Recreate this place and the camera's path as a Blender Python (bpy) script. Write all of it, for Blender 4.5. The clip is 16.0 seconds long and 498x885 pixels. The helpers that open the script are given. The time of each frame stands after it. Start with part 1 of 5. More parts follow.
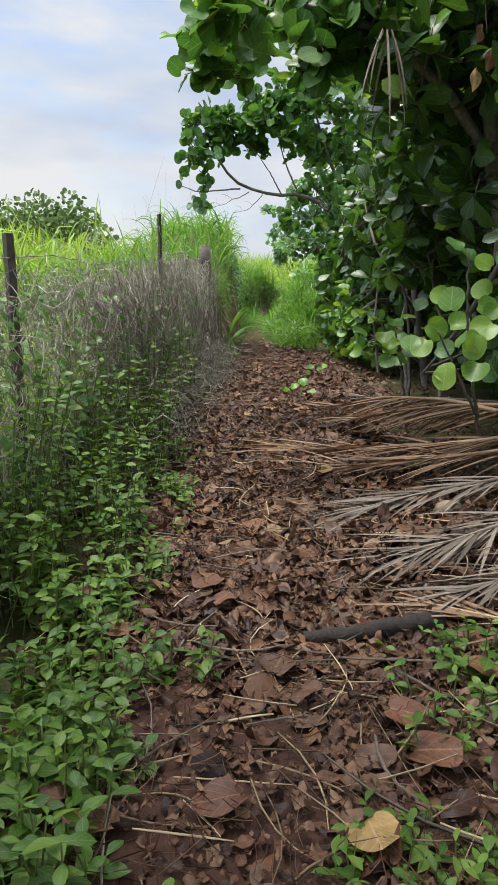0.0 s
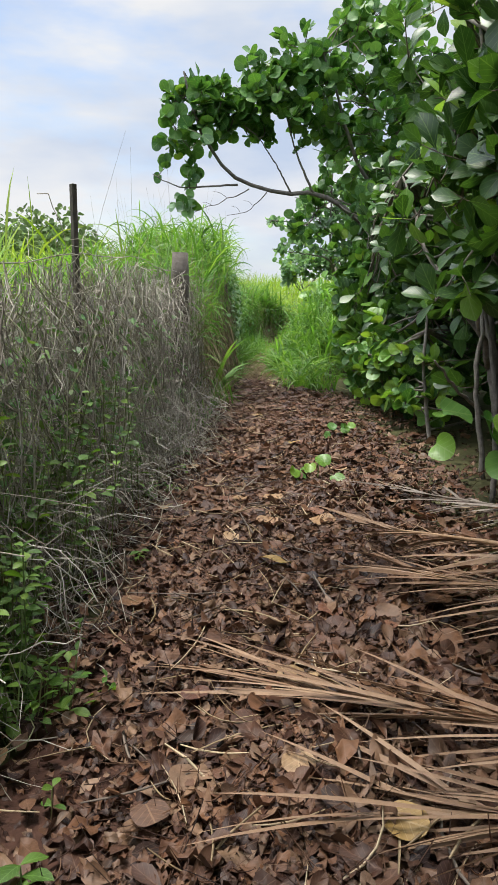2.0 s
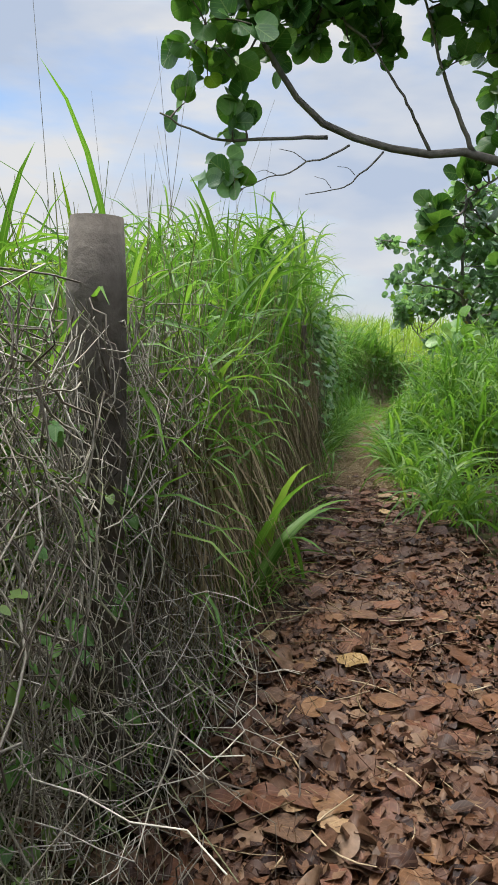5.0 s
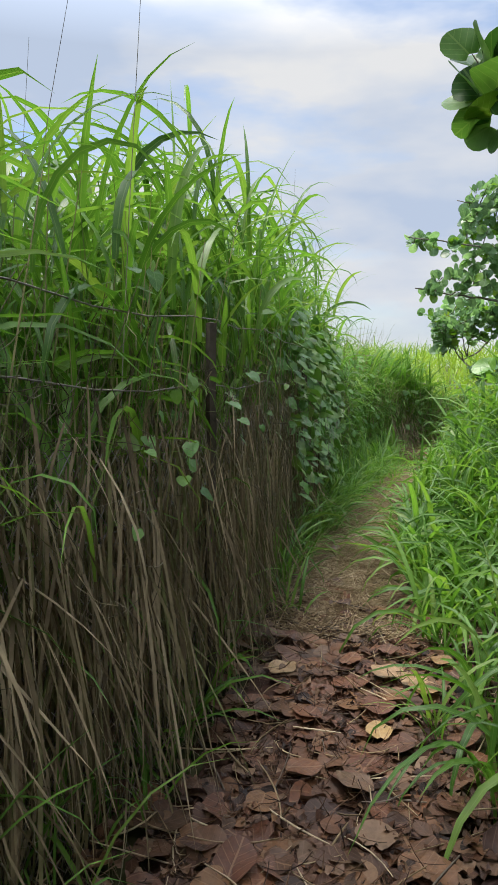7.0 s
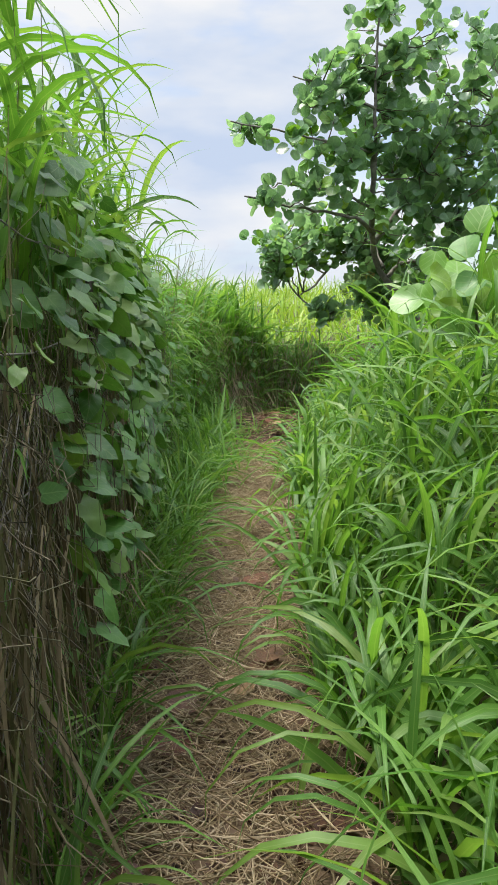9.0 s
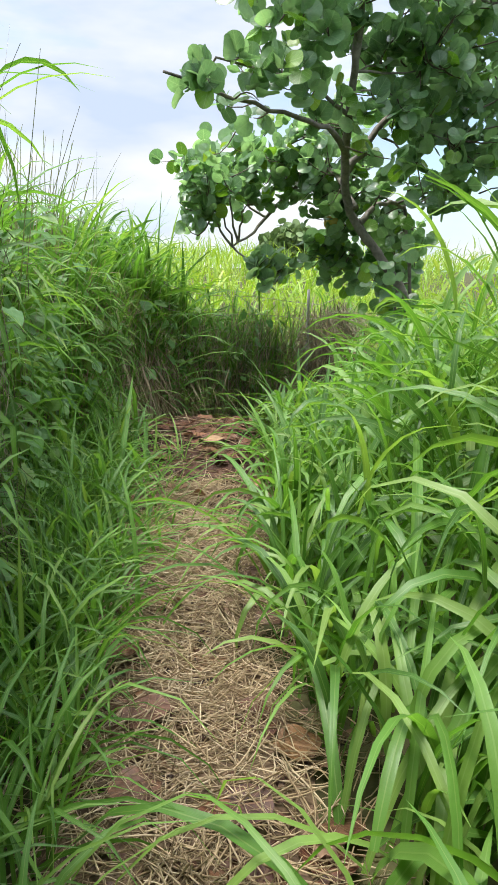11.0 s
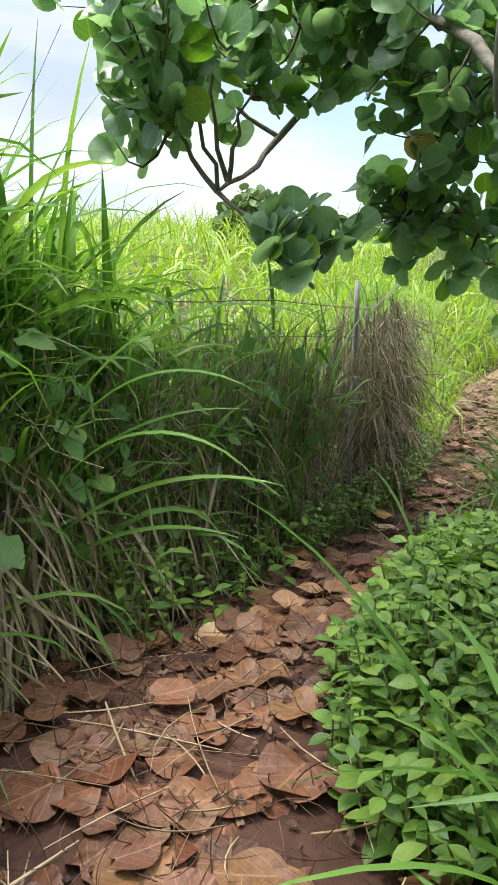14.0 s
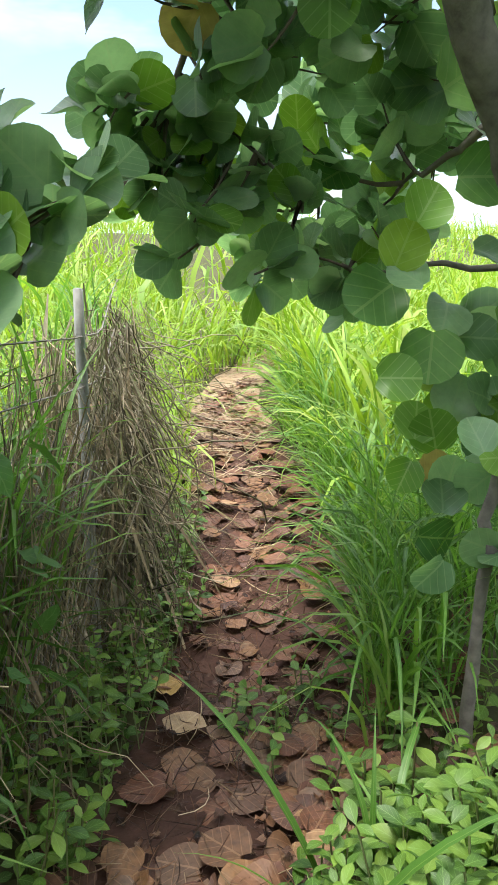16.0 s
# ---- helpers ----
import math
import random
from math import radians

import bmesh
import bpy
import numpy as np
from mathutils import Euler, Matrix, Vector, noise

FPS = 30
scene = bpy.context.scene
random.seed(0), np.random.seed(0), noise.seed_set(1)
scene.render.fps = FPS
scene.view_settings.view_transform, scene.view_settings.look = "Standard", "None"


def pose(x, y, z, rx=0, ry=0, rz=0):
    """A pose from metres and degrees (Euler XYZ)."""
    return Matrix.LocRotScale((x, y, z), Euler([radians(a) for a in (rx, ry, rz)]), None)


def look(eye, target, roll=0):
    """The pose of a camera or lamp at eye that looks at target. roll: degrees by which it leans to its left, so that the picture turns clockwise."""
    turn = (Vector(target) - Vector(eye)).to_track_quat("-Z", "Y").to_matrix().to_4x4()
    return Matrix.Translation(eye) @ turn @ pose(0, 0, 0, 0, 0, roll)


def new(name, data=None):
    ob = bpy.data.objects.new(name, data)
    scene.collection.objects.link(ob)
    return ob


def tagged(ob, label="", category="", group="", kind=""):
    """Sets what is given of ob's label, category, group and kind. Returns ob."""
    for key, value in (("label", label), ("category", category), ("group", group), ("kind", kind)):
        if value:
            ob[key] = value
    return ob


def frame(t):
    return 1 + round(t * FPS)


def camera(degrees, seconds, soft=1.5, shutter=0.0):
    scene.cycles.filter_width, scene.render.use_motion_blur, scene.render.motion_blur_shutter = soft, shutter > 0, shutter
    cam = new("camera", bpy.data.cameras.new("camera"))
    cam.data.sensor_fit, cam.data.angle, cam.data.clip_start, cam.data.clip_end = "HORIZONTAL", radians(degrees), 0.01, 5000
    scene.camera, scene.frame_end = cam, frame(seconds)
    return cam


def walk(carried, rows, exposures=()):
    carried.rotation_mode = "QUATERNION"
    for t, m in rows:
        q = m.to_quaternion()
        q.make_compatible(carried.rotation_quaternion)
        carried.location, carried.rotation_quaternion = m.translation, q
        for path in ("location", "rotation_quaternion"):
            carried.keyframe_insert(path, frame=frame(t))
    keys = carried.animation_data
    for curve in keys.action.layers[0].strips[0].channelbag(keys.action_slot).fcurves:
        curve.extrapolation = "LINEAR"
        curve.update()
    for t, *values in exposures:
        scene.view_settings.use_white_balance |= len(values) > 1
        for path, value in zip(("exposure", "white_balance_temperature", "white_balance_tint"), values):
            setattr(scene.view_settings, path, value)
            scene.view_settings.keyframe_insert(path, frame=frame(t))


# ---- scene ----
cam = camera(36.8, 16.0, 0.9, 0.0)
PATH = [
    (0.0, 0.000, 0.000, 1.345, -0.00, -12.26, 0.08),
    (0.5, 0.035, 0.779, 1.324, 0.38, -12.37, 0.35),
    (1.0, 0.073, 1.597, 1.324, 1.57, -11.97, 0.18),
    (1.5, 0.112, 2.391, 1.321, 2.05, -11.37, -0.10),
    (2.0, 0.135, 3.196, 1.342, 0.67, -10.65, -0.18),
    (2.5, 0.126, 4.013, 1.382, -1.03, -10.76, -0.45),
    (3.0, 0.093, 4.847, 1.444, -2.01, -11.51, -1.05),
    (3.5, 0.025, 5.696, 1.500, 5.33, -11.21, -0.63),
    (4.0, -0.016, 6.617, 1.548, 6.70, -9.79, 0.35),
    (4.2, -0.008, 6.983, 1.540, 6.99, -9.53, 0.37),
    (6.3, 0.405, 10.696, 1.348, 11.38, -4.63, -1.75),
    (6.5, 0.420, 11.046, 1.363, 11.87, -4.61, -1.46),
    (7.0, 0.428, 11.822, 1.397, 11.96, -5.19, -0.38),
    (7.5, 0.459, 12.605, 1.444, 8.58, -6.63, -0.14),
    (8.0, 0.373, 13.378, 1.444, 5.03, -7.72, 0.68),
    (8.5, 0.231, 14.161, 1.410, 0.71, -8.51, 1.21),
    (9.0, 0.033, 15.008, 1.420, -3.27, -9.67, 0.98),
    (9.5, -0.005, 15.745, 1.404, -4.79, -10.84, 0.36),
    (10.0, 0.029, 16.508, 1.382, -5.95, -11.78, 0.10),
    (10.2, 0.042, 16.823, 1.372, -6.80, -11.85, -0.13),
    (12.3, 0.144, 20.136, 1.286, -15.06, -12.68, -0.91),
    (12.5, 0.178, 20.436, 1.290, -15.19, -12.34, -0.77),
    (13.0, 0.304, 21.087, 1.294, -15.23, -12.25, -0.58),
    (13.5, 0.440, 21.731, 1.336, -14.51, -12.58, -0.59),
    (14.0, 0.587, 22.341, 1.371, -14.54, -13.89, -0.74),
    (14.5, 0.676, 22.867, 1.398, -19.44, -15.82, 0.56),
    (15.0, 0.813, 23.411, 1.431, -27.78, -16.82, 0.91),
    (15.5, 0.963, 23.894, 1.436, -37.08, -15.88, 0.83),
    (16.0, 1.179, 24.330, 1.382, -40.08, -14.68, -0.26),
]
walk(cam, [(t, pose(x, y, z, 90 + pitch, roll, yaw)) for t, x, y, z, yaw, pitch, roll in PATH],
     exposures=[(0.0, 0.62), (2.5, 0.75), (3.5, 0.88), (4.0, 0.45), (5.0, 0.5), (6.5, 0.65), (7.5, 0.45), (8.5, 0.58), (9.5, 0.88), (13.0, 1.0), (14.0, 1.05), (15.0, 1.25), (16.0, 1.35)])

# ---- sky and sun ----
world = bpy.data.worlds.new("world")
scene.world = world
world.use_nodes = True
wn, wl = world.node_tree.nodes, world.node_tree.links
wn.clear()
w_out = wn.new("ShaderNodeOutputWorld")
w_bg = wn.new("ShaderNodeBackground")
w_bg2 = wn.new("ShaderNodeBackground")
w_mix = wn.new("ShaderNodeMixShader")
w_sky = wn.new("ShaderNodeTexSky")
w_sky.sky_type = "NISHITA"
w_sky.sun_disc = False
w_sky.sun_elevation = radians(76)
w_sky.sun_rotation = radians(-73)
w_sky.air_density, w_sky.dust_density, w_sky.ozone_density = 1.0, 1.5, 2.0
w_tc = wn.new("ShaderNodeTexCoord")
w_map = wn.new("ShaderNodeMapping")
w_map.inputs["Scale"].default_value = (1.3, 1.3, 4.0)
w_map.inputs["Location"].default_value = (0.35, 0.1, 0.32)
w_noise = wn.new("ShaderNodeTexNoise")
w_noise.inputs["Scale"].default_value = 1.5
w_noise.inputs["Detail"].default_value = 6
w_noise.inputs["Roughness"].default_value = 0.55
w_ramp = wn.new("ShaderNodeValToRGB")
w_ramp.color_ramp.elements[0].position, w_ramp.color_ramp.elements[1].position = 0.38, 0.53
w_cloud = wn.new("ShaderNodeValToRGB")
w_cloud.color_ramp.elements[0].position, w_cloud.color_ramp.elements[1].position = 0.36, 0.6
w_cloud.color_ramp.elements[0].color = (0.62, 0.73, 0.93, 1)
w_cloud.color_ramp.elements[1].color = (0.97, 0.98, 1.0, 1)
w_noise2 = wn.new("ShaderNodeTexNoise")
w_noise2.inputs["Scale"].default_value = 2.4
w_noise2.inputs["Detail"].default_value = 5
w_bg.inputs["Strength"].default_value = 0.13
w_sep = wn.new("ShaderNodeSeparateXYZ")
w_grad = wn.new("ShaderNodeMapRange")  # an overcast sky is about three times brighter overhead than at the horizon
for i, value in enumerate((0.38, 1.0, 0.56, 3.4)):
    w_grad.inputs[i + 1].default_value = value
wl.new(w_tc.outputs["Generated"], w_sep.inputs[0])
wl.new(w_sep.outputs[2], w_grad.inputs[0])
wl.new(w_grad.outputs[0], w_bg2.inputs["Strength"])
wl.new(w_tc.outputs["Generated"], w_map.inputs["Vector"])
wl.new(w_map.outputs[0], w_noise.inputs["Vector"])
wl.new(w_map.outputs[0], w_noise2.inputs["Vector"])
wl.new(w_noise.outputs["Fac"], w_ramp.inputs["Fac"])
wl.new(w_noise2.outputs["Fac"], w_cloud.inputs["Fac"])
wl.new(w_sky.outputs[0], w_bg.inputs["Color"])
wl.new(w_cloud.outputs[0], w_bg2.inputs["Color"])
wl.new(w_ramp.outputs[0], w_mix.inputs[0])
wl.new(w_bg.outputs[0], w_mix.inputs[1])
wl.new(w_bg2.outputs[0], w_mix.inputs[2])
wl.new(w_mix.outputs[0], w_out.inputs["Surface"])

sun = new("sun", bpy.data.lights.new("sun", "SUN"))
sun.data.energy = 3.6
sun.data.angle = radians(20)
sun.data.color = (1.0, 0.96, 0.88)
sun.matrix_world = look((-10, 3, 42), (0, 0, 0))

# ---- materials ----
rng = np.random.default_rng(11)


def ramp_node(nt, colours):
    r = nt.nodes.new("ShaderNodeValToRGB")
    els = r.color_ramp.elements
    while len(els) < len(colours):
        els.new(0.5)
    for i, c in enumerate(colours):
        els[i].position = i / max(1, len(colours) - 1)
        els[i].color = (*c, 1)
    return r


def mix_rgb(nt, mode, fac, a, b):
    m = nt.nodes.new("ShaderNodeMix")
    m.data_type, m.blend_type = "RGBA", mode
    for socket, value in ((m.inputs[0], fac), (m.inputs[6], a), (m.inputs[7], b)):
        if hasattr(value, "links"):
            nt.links.new(value, socket)
        elif isinstance(value, tuple):
            socket.default_value = (*value, 1)
        else:
            socket.default_value = value
    return m.outputs[2]


def math_node(nt, op, a, b=0.0, clamp=False):
    m = nt.nodes.new("ShaderNodeMath")
    m.operation, m.use_clamp = op, clamp
    for socket, value in ((m.inputs[0], a), (m.inputs[1], b)):
        if hasattr(value, "links"):
            nt.links.new(value, socket)
        else:
            socket.default_value = value
    return m.outputs[0]


def noise_node(nt, scale, detail=4.0, rough=0.55, coord=None):
    n = nt.nodes.new("ShaderNodeTexNoise")
    n.inputs["Scale"].default_value = scale
    n.inputs["Detail"].default_value = detail
    n.inputs["Roughness"].default_value = rough
    if coord is not None:
        nt.links.new(coord, n.inputs["Vector"])
    return n.outputs["Fac"]


def material(name, colours, rough=0.6, trans=0.0, trans_tint=(1, 1, 1), veins=0.0, vein_colour=(0.3, 0.4, 0.12), grain=20.0,
             mottling=0.35, bump=0.3, spec=0.4, streak=False):
    """A natural surface: a colour for each piece from the ramp, mottling at two scales, veins along the leaf's UV, relief."""
    m = bpy.data.materials.new(name)
    m.use_nodes = True
    nt = m.node_tree
    nt.nodes.clear()
    out = nt.nodes.new("ShaderNodeOutputMaterial")
    bsdf = nt.nodes.new("ShaderNodeBsdfPrincipled")
    geo = nt.nodes.new("ShaderNodeNewGeometry")
    info = nt.nodes.new("ShaderNodeObjectInfo")
    tc = nt.nodes.new("ShaderNodeTexCoord")
    pos = geo.outputs["Position"]
    pick = math_node(nt, "FRACT", math_node(nt, "ADD", geo.outputs["Random Per Island"], info.outputs["Random"]))
    ramp = ramp_node(nt, colours)
    nt.links.new(pick, ramp.inputs[0])
    fine = noise_node(nt, grain, 5.0, 0.6, pos)
    broad = noise_node(nt, grain * 0.08, 3.0, 0.5, pos)
    shade = nt.nodes.new("ShaderNodeMapRange")
    nt.links.new(math_node(nt, "ADD", math_node(nt, "MULTIPLY", fine, 0.55), math_node(nt, "MULTIPLY", broad, 0.45)), shade.inputs[0])
    shade.inputs[1].default_value, shade.inputs[2].default_value = 0.3, 0.7
    shade.inputs[3].default_value, shade.inputs[4].default_value = 1 - mottling, 1 + mottling
    comb = nt.nodes.new("ShaderNodeCombineColor")
    for i in range(3):
        nt.links.new(shade.outputs[0], comb.inputs[i])
    colour = mix_rgb(nt, "MULTIPLY", 1.0, ramp.outputs[0], comb.outputs[0])
    height = fine
    if veins or streak:
        sep = nt.nodes.new("ShaderNodeSeparateXYZ")
        nt.links.new(tc.outputs["UV"], sep.inputs[0])
        u, v = sep.outputs[0], math_node(nt, "ABSOLUTE", math_node(nt, "SUBTRACT", sep.outputs[1], 0.5))
        mid = math_node(nt, "LESS_THAN", v, 0.022 if veins else 0.05)
        if veins:
            wave = math_node(nt, "FRACT", math_node(nt, "SUBTRACT", math_node(nt, "MULTIPLY", u, 4.6), math_node(nt, "MULTIPLY", v, 4.2)))
            side = math_node(nt, "LESS_THAN", math_node(nt, "ABSOLUTE", math_node(nt, "SUBTRACT", wave, 0.5)), 0.055)
            line = math_node(nt, "MAXIMUM", mid, math_node(nt, "MULTIPLY", side, 0.7))
        else:
            wave = math_node(nt, "FRACT", math_node(nt, "MULTIPLY", v, 14.0))
            line = math_node(nt, "MAXIMUM", mid, math_node(nt, "MULTIPLY", wave, 0.35))
        colour = mix_rgb(nt, "MIX", math_node(nt, "MULTIPLY", line, veins or 0.3), colour, vein_colour)
        height = math_node(nt, "ADD", math_node(nt, "MULTIPLY", fine, 0.5), line)
    nt.links.new(colour, bsdf.inputs["Base Color"])
    rr = nt.nodes.new("ShaderNodeMapRange")
    nt.links.new(broad, rr.inputs[0])
    rr.inputs[3].default_value, rr.inputs[4].default_value = rough - 0.12, min(1.0, rough + 0.12)
    nt.links.new(rr.outputs[0], bsdf.inputs["Roughness"])
    bsdf.inputs["Specular IOR Level"].default_value = spec
    b = nt.nodes.new("ShaderNodeBump")
    b.inputs["Strength"].default_value = bump
    b.inputs["Distance"].default_value = 0.01
    nt.links.new(height, b.inputs["Height"])
    nt.links.new(b.outputs[0], bsdf.inputs["Normal"])
    if trans:
        tr = nt.nodes.new("ShaderNodeBsdfTranslucent")
        nt.links.new(mix_rgb(nt, "MULTIPLY", 1.0, colour, trans_tint), tr.inputs["Color"])
        mx = nt.nodes.new("ShaderNodeMixShader")
        mx.inputs[0].default_value = trans
        nt.links.new(bsdf.outputs[0], mx.inputs[1])
        nt.links.new(tr.outputs[0], mx.inputs[2])
        nt.links.new(mx.outputs[0], out.inputs[0])
    else:
        nt.links.new(bsdf.outputs[0], out.inputs[0])
    return m


M_SOIL = material("red_brown_soil", [(0.052, 0.025, 0.017), (0.070, 0.035, 0.025)], 0.95, grain=28, mottling=0.5, bump=0.8, spec=0.2)
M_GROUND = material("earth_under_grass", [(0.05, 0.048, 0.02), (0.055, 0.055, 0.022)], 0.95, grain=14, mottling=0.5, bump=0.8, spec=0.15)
M_TRODDEN = material("straw_strewn_earth", [(0.13, 0.088, 0.055), (0.17, 0.118, 0.075)], 0.95, grain=30, mottling=0.5, bump=0.8, spec=0.15)
M_SAND = material("sandy_trodden_earth", [(0.24, 0.17, 0.11), (0.28, 0.2, 0.13)], 0.95, grain=20, mottling=0.3, bump=0.6, spec=0.15)
M_GRASS = material("guinea_grass_blade", [(0.04, 0.115, 0.014), (0.065, 0.17, 0.022), (0.095, 0.22, 0.032), (0.13, 0.265, 0.045), (0.18, 0.28, 0.06)], 0.42,
                   0.5, (1.2, 1.25, 0.6), grain=6, mottling=0.25, bump=0.15, streak=True, vein_colour=(0.3, 0.4, 0.14))
# lighter, yellower copy of the grass, with the field's sunlight put into its colour
M_GRASS_FAR = material("field_grass_painted_sunlit", [(0.13, 0.24, 0.02), (0.19, 0.32, 0.03), (0.24, 0.36, 0.045), (0.3, 0.38, 0.08)], 0.55, 0.4,
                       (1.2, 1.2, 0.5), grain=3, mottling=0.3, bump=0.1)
M_STALK = material("grass_stalk", [(0.11, 0.17, 0.03), (0.2, 0.22, 0.07), (0.28, 0.24, 0.12)], 0.6, grain=30, mottling=0.3)
M_STRAW = material("dry_grass", [(0.18, 0.125, 0.07), (0.28, 0.205, 0.12), (0.38, 0.29, 0.18), (0.46, 0.37, 0.25)], 0.8, 0.15, grain=30, mottling=0.35, bump=0.2, spec=0.2)
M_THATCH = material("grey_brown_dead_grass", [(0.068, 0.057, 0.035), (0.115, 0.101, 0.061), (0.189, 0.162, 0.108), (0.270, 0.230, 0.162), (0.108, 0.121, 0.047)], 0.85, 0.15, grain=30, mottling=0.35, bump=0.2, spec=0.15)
M_TAN = material("tan_dead_grass", [(0.130, 0.098, 0.058), (0.247, 0.189, 0.117), (0.390, 0.305, 0.195), (0.182, 0.143, 0.078), (0.156, 0.169, 0.065)], 0.8, 0.2, grain=30, mottling=0.35, bump=0.2, spec=0.2)
M_VINE = material("grey_dead_vine", [(0.117, 0.098, 0.078), (0.244, 0.215, 0.176), (0.488, 0.448, 0.380), (0.166, 0.142, 0.108), (0.351, 0.317, 0.264), (0.156, 0.166, 0.078)], 0.9, grain=60, mottling=0.4, spec=0.15)
M_GRAPE = material("round_leathery_leaf", [(0.035, 0.1, 0.022), (0.05, 0.135, 0.03), (0.075, 0.175, 0.04), (0.1, 0.215, 0.05), (0.13, 0.25, 0.065)], 0.4, 0.36,
                   (1.15, 1.2, 0.55), veins=0.5, vein_colour=(0.2, 0.3, 0.1), grain=25, mottling=0.25, bump=0.3, spec=0.35)
# grey-green leaf, also lightened to stand in for haze and light under the crown
M_GRAPE_GREY = material("grey_green_leaf_lightened", [(0.102, 0.194, 0.091), (0.142, 0.254, 0.126), (0.187, 0.313, 0.161), (0.238, 0.367, 0.204)], 0.34, 0.55,
                        (1.25, 1.3, 0.8), veins=0.5, vein_colour=(0.26, 0.36, 0.2), grain=25, mottling=0.25, bump=0.3, spec=0.75)
M_GRAPE_YOUNG = material("young_yellow_green_leaf", [(0.1, 0.22, 0.03), (0.15, 0.3, 0.04), (0.22, 0.34, 0.05)], 0.38, 0.4,
                         (1.2, 1.2, 0.5), veins=0.5, vein_colour=(0.3, 0.42, 0.16), grain=25, mottling=0.2, bump=0.2, spec=0.5)
M_GRAPE_TURN = material("orange_turning_leaf", [(0.42, 0.2, 0.05), (0.4, 0.26, 0.07), (0.3, 0.28, 0.06)], 0.45, 0.3, veins=0.4, vein_colour=(0.5, 0.35, 0.1),
                        grain=25, mottling=0.4, bump=0.2)
# broad leaf green, darkened to include some of the hedge's overhead shade
M_ALMOND = material("broad_leaf_shade_darkened", [(0.021, 0.057, 0.014), (0.033, 0.082, 0.018), (0.048, 0.111, 0.025), (0.070, 0.148, 0.033)], 0.36, 0.34,
                    (1.25, 1.3, 0.5), veins=0.5, vein_colour=(0.16, 0.26, 0.08), grain=25, mottling=0.25, bump=0.3, spec=0.45)
M_WEED = material("bright_weed_leaf", [(0.041, 0.095, 0.013), (0.066, 0.137, 0.017), (0.100, 0.182, 0.023), (0.142, 0.223, 0.033)], 0.5, 0.38, (1.2, 1.25, 0.5), veins=0.35,
                  vein_colour=(0.2, 0.34, 0.1), grain=30, mottling=0.25, bump=0.25)
M_WEED_STEM = material("weed_stem", [(0.1, 0.15, 0.04), (0.14, 0.13, 0.05)], 0.7, grain=40)
M_HEART = material("heart_vine_leaf", [(0.056, 0.140, 0.028), (0.079, 0.187, 0.040), (0.113, 0.234, 0.052), (0.168, 0.253, 0.070)], 0.4, 0.32, (1.2, 1.2, 0.5), veins=0.4,
                   vein_colour=(0.18, 0.28, 0.1), grain=25, mottling=0.25, bump=0.2)
M_LITTER = material("brown_leaf_litter", [(0.012, 0.005, 0.004), (0.041, 0.017, 0.010), (0.076, 0.035, 0.019), (0.114, 0.057, 0.032), (0.190, 0.114, 0.067), (0.022, 0.009, 0.005), (0.089, 0.038, 0.019), (0.152, 0.073, 0.035)], 0.55, 0.12,
                    veins=0.3, vein_colour=(0.2, 0.12, 0.08), grain=40, mottling=0.45, bump=0.5, spec=0.3)
M_FALLEN = material("fallen_round_leaf", [(0.075, 0.026, 0.013), (0.105, 0.037, 0.016), (0.138, 0.056, 0.025), (0.092, 0.040, 0.025), (0.177, 0.086, 0.033), (0.052, 0.020, 0.012), (0.132, 0.075, 0.043)],
                    0.55, 0.15, veins=0.35, vein_colour=(0.33, 0.2, 0.11), grain=55, mottling=0.55, bump=0.8, spec=0.4)
M_FALLEN_TAN = material("pale_orange_fallen_leaf", [(0.255, 0.146, 0.067), (0.219, 0.122, 0.061), (0.304, 0.201, 0.109), (0.268, 0.164, 0.043)], 0.5, 0.12, veins=0.35, vein_colour=(0.5, 0.36, 0.2),
                        grain=55, mottling=0.4, bump=0.7, spec=0.35)
M_BARK = material("grey_brown_bark", [(0.148, 0.131, 0.113), (0.211, 0.187, 0.160)], 0.9, grain=22, mottling=0.6, bump=0.8, spec=0.2)
M_TWIG = material("brown_twig", [(0.08, 0.06, 0.045), (0.14, 0.11, 0.085)], 0.85, grain=50, mottling=0.4)
M_FROND = material("dry_tan_palm_leaflet", [(0.139, 0.077, 0.041), (0.223, 0.134, 0.077), (0.279, 0.179, 0.107), (0.181, 0.096, 0.050)], 0.6, 0.1, grain=30, mottling=0.3, bump=0.3, streak=True,
                   vein_colour=(0.22, 0.14, 0.08))
M_FROND_GREY = material("weathered_grey_palm_leaflet", [(0.080, 0.061, 0.046), (0.144, 0.117, 0.094), (0.224, 0.187, 0.154)], 0.75, 0.1, grain=30, mottling=0.3, bump=0.3, streak=True,
                        vein_colour=(0.2, 0.16, 0.13))
M_RACHIS = material("palm_rachis", [(0.28, 0.17, 0.09), (0.36, 0.24, 0.14)], 0.55, grain=30, mottling=0.35, bump=0.4)
M_DARKWOOD = material("blackened_wood", [(0.018, 0.014, 0.011), (0.030, 0.023, 0.018)], 0.85, grain=30, mottling=0.5, bump=0.9)
M_POST = material("weathered_grey_post", [(0.085, 0.073, 0.062), (0.13, 0.112, 0.095)], 0.92, grain=26, mottling=0.45, bump=0.8, spec=0.2)
M_PIPE = material("galvanised_post", [(0.198, 0.193, 0.182), (0.253, 0.248, 0.231)], 0.6, grain=30, mottling=0.35, bump=0.2)
M_IRON = material("dark_rusty_iron", [(0.06, 0.05, 0.045), (0.09, 0.065, 0.05)], 0.75, grain=40, mottling=0.4, bump=0.4)
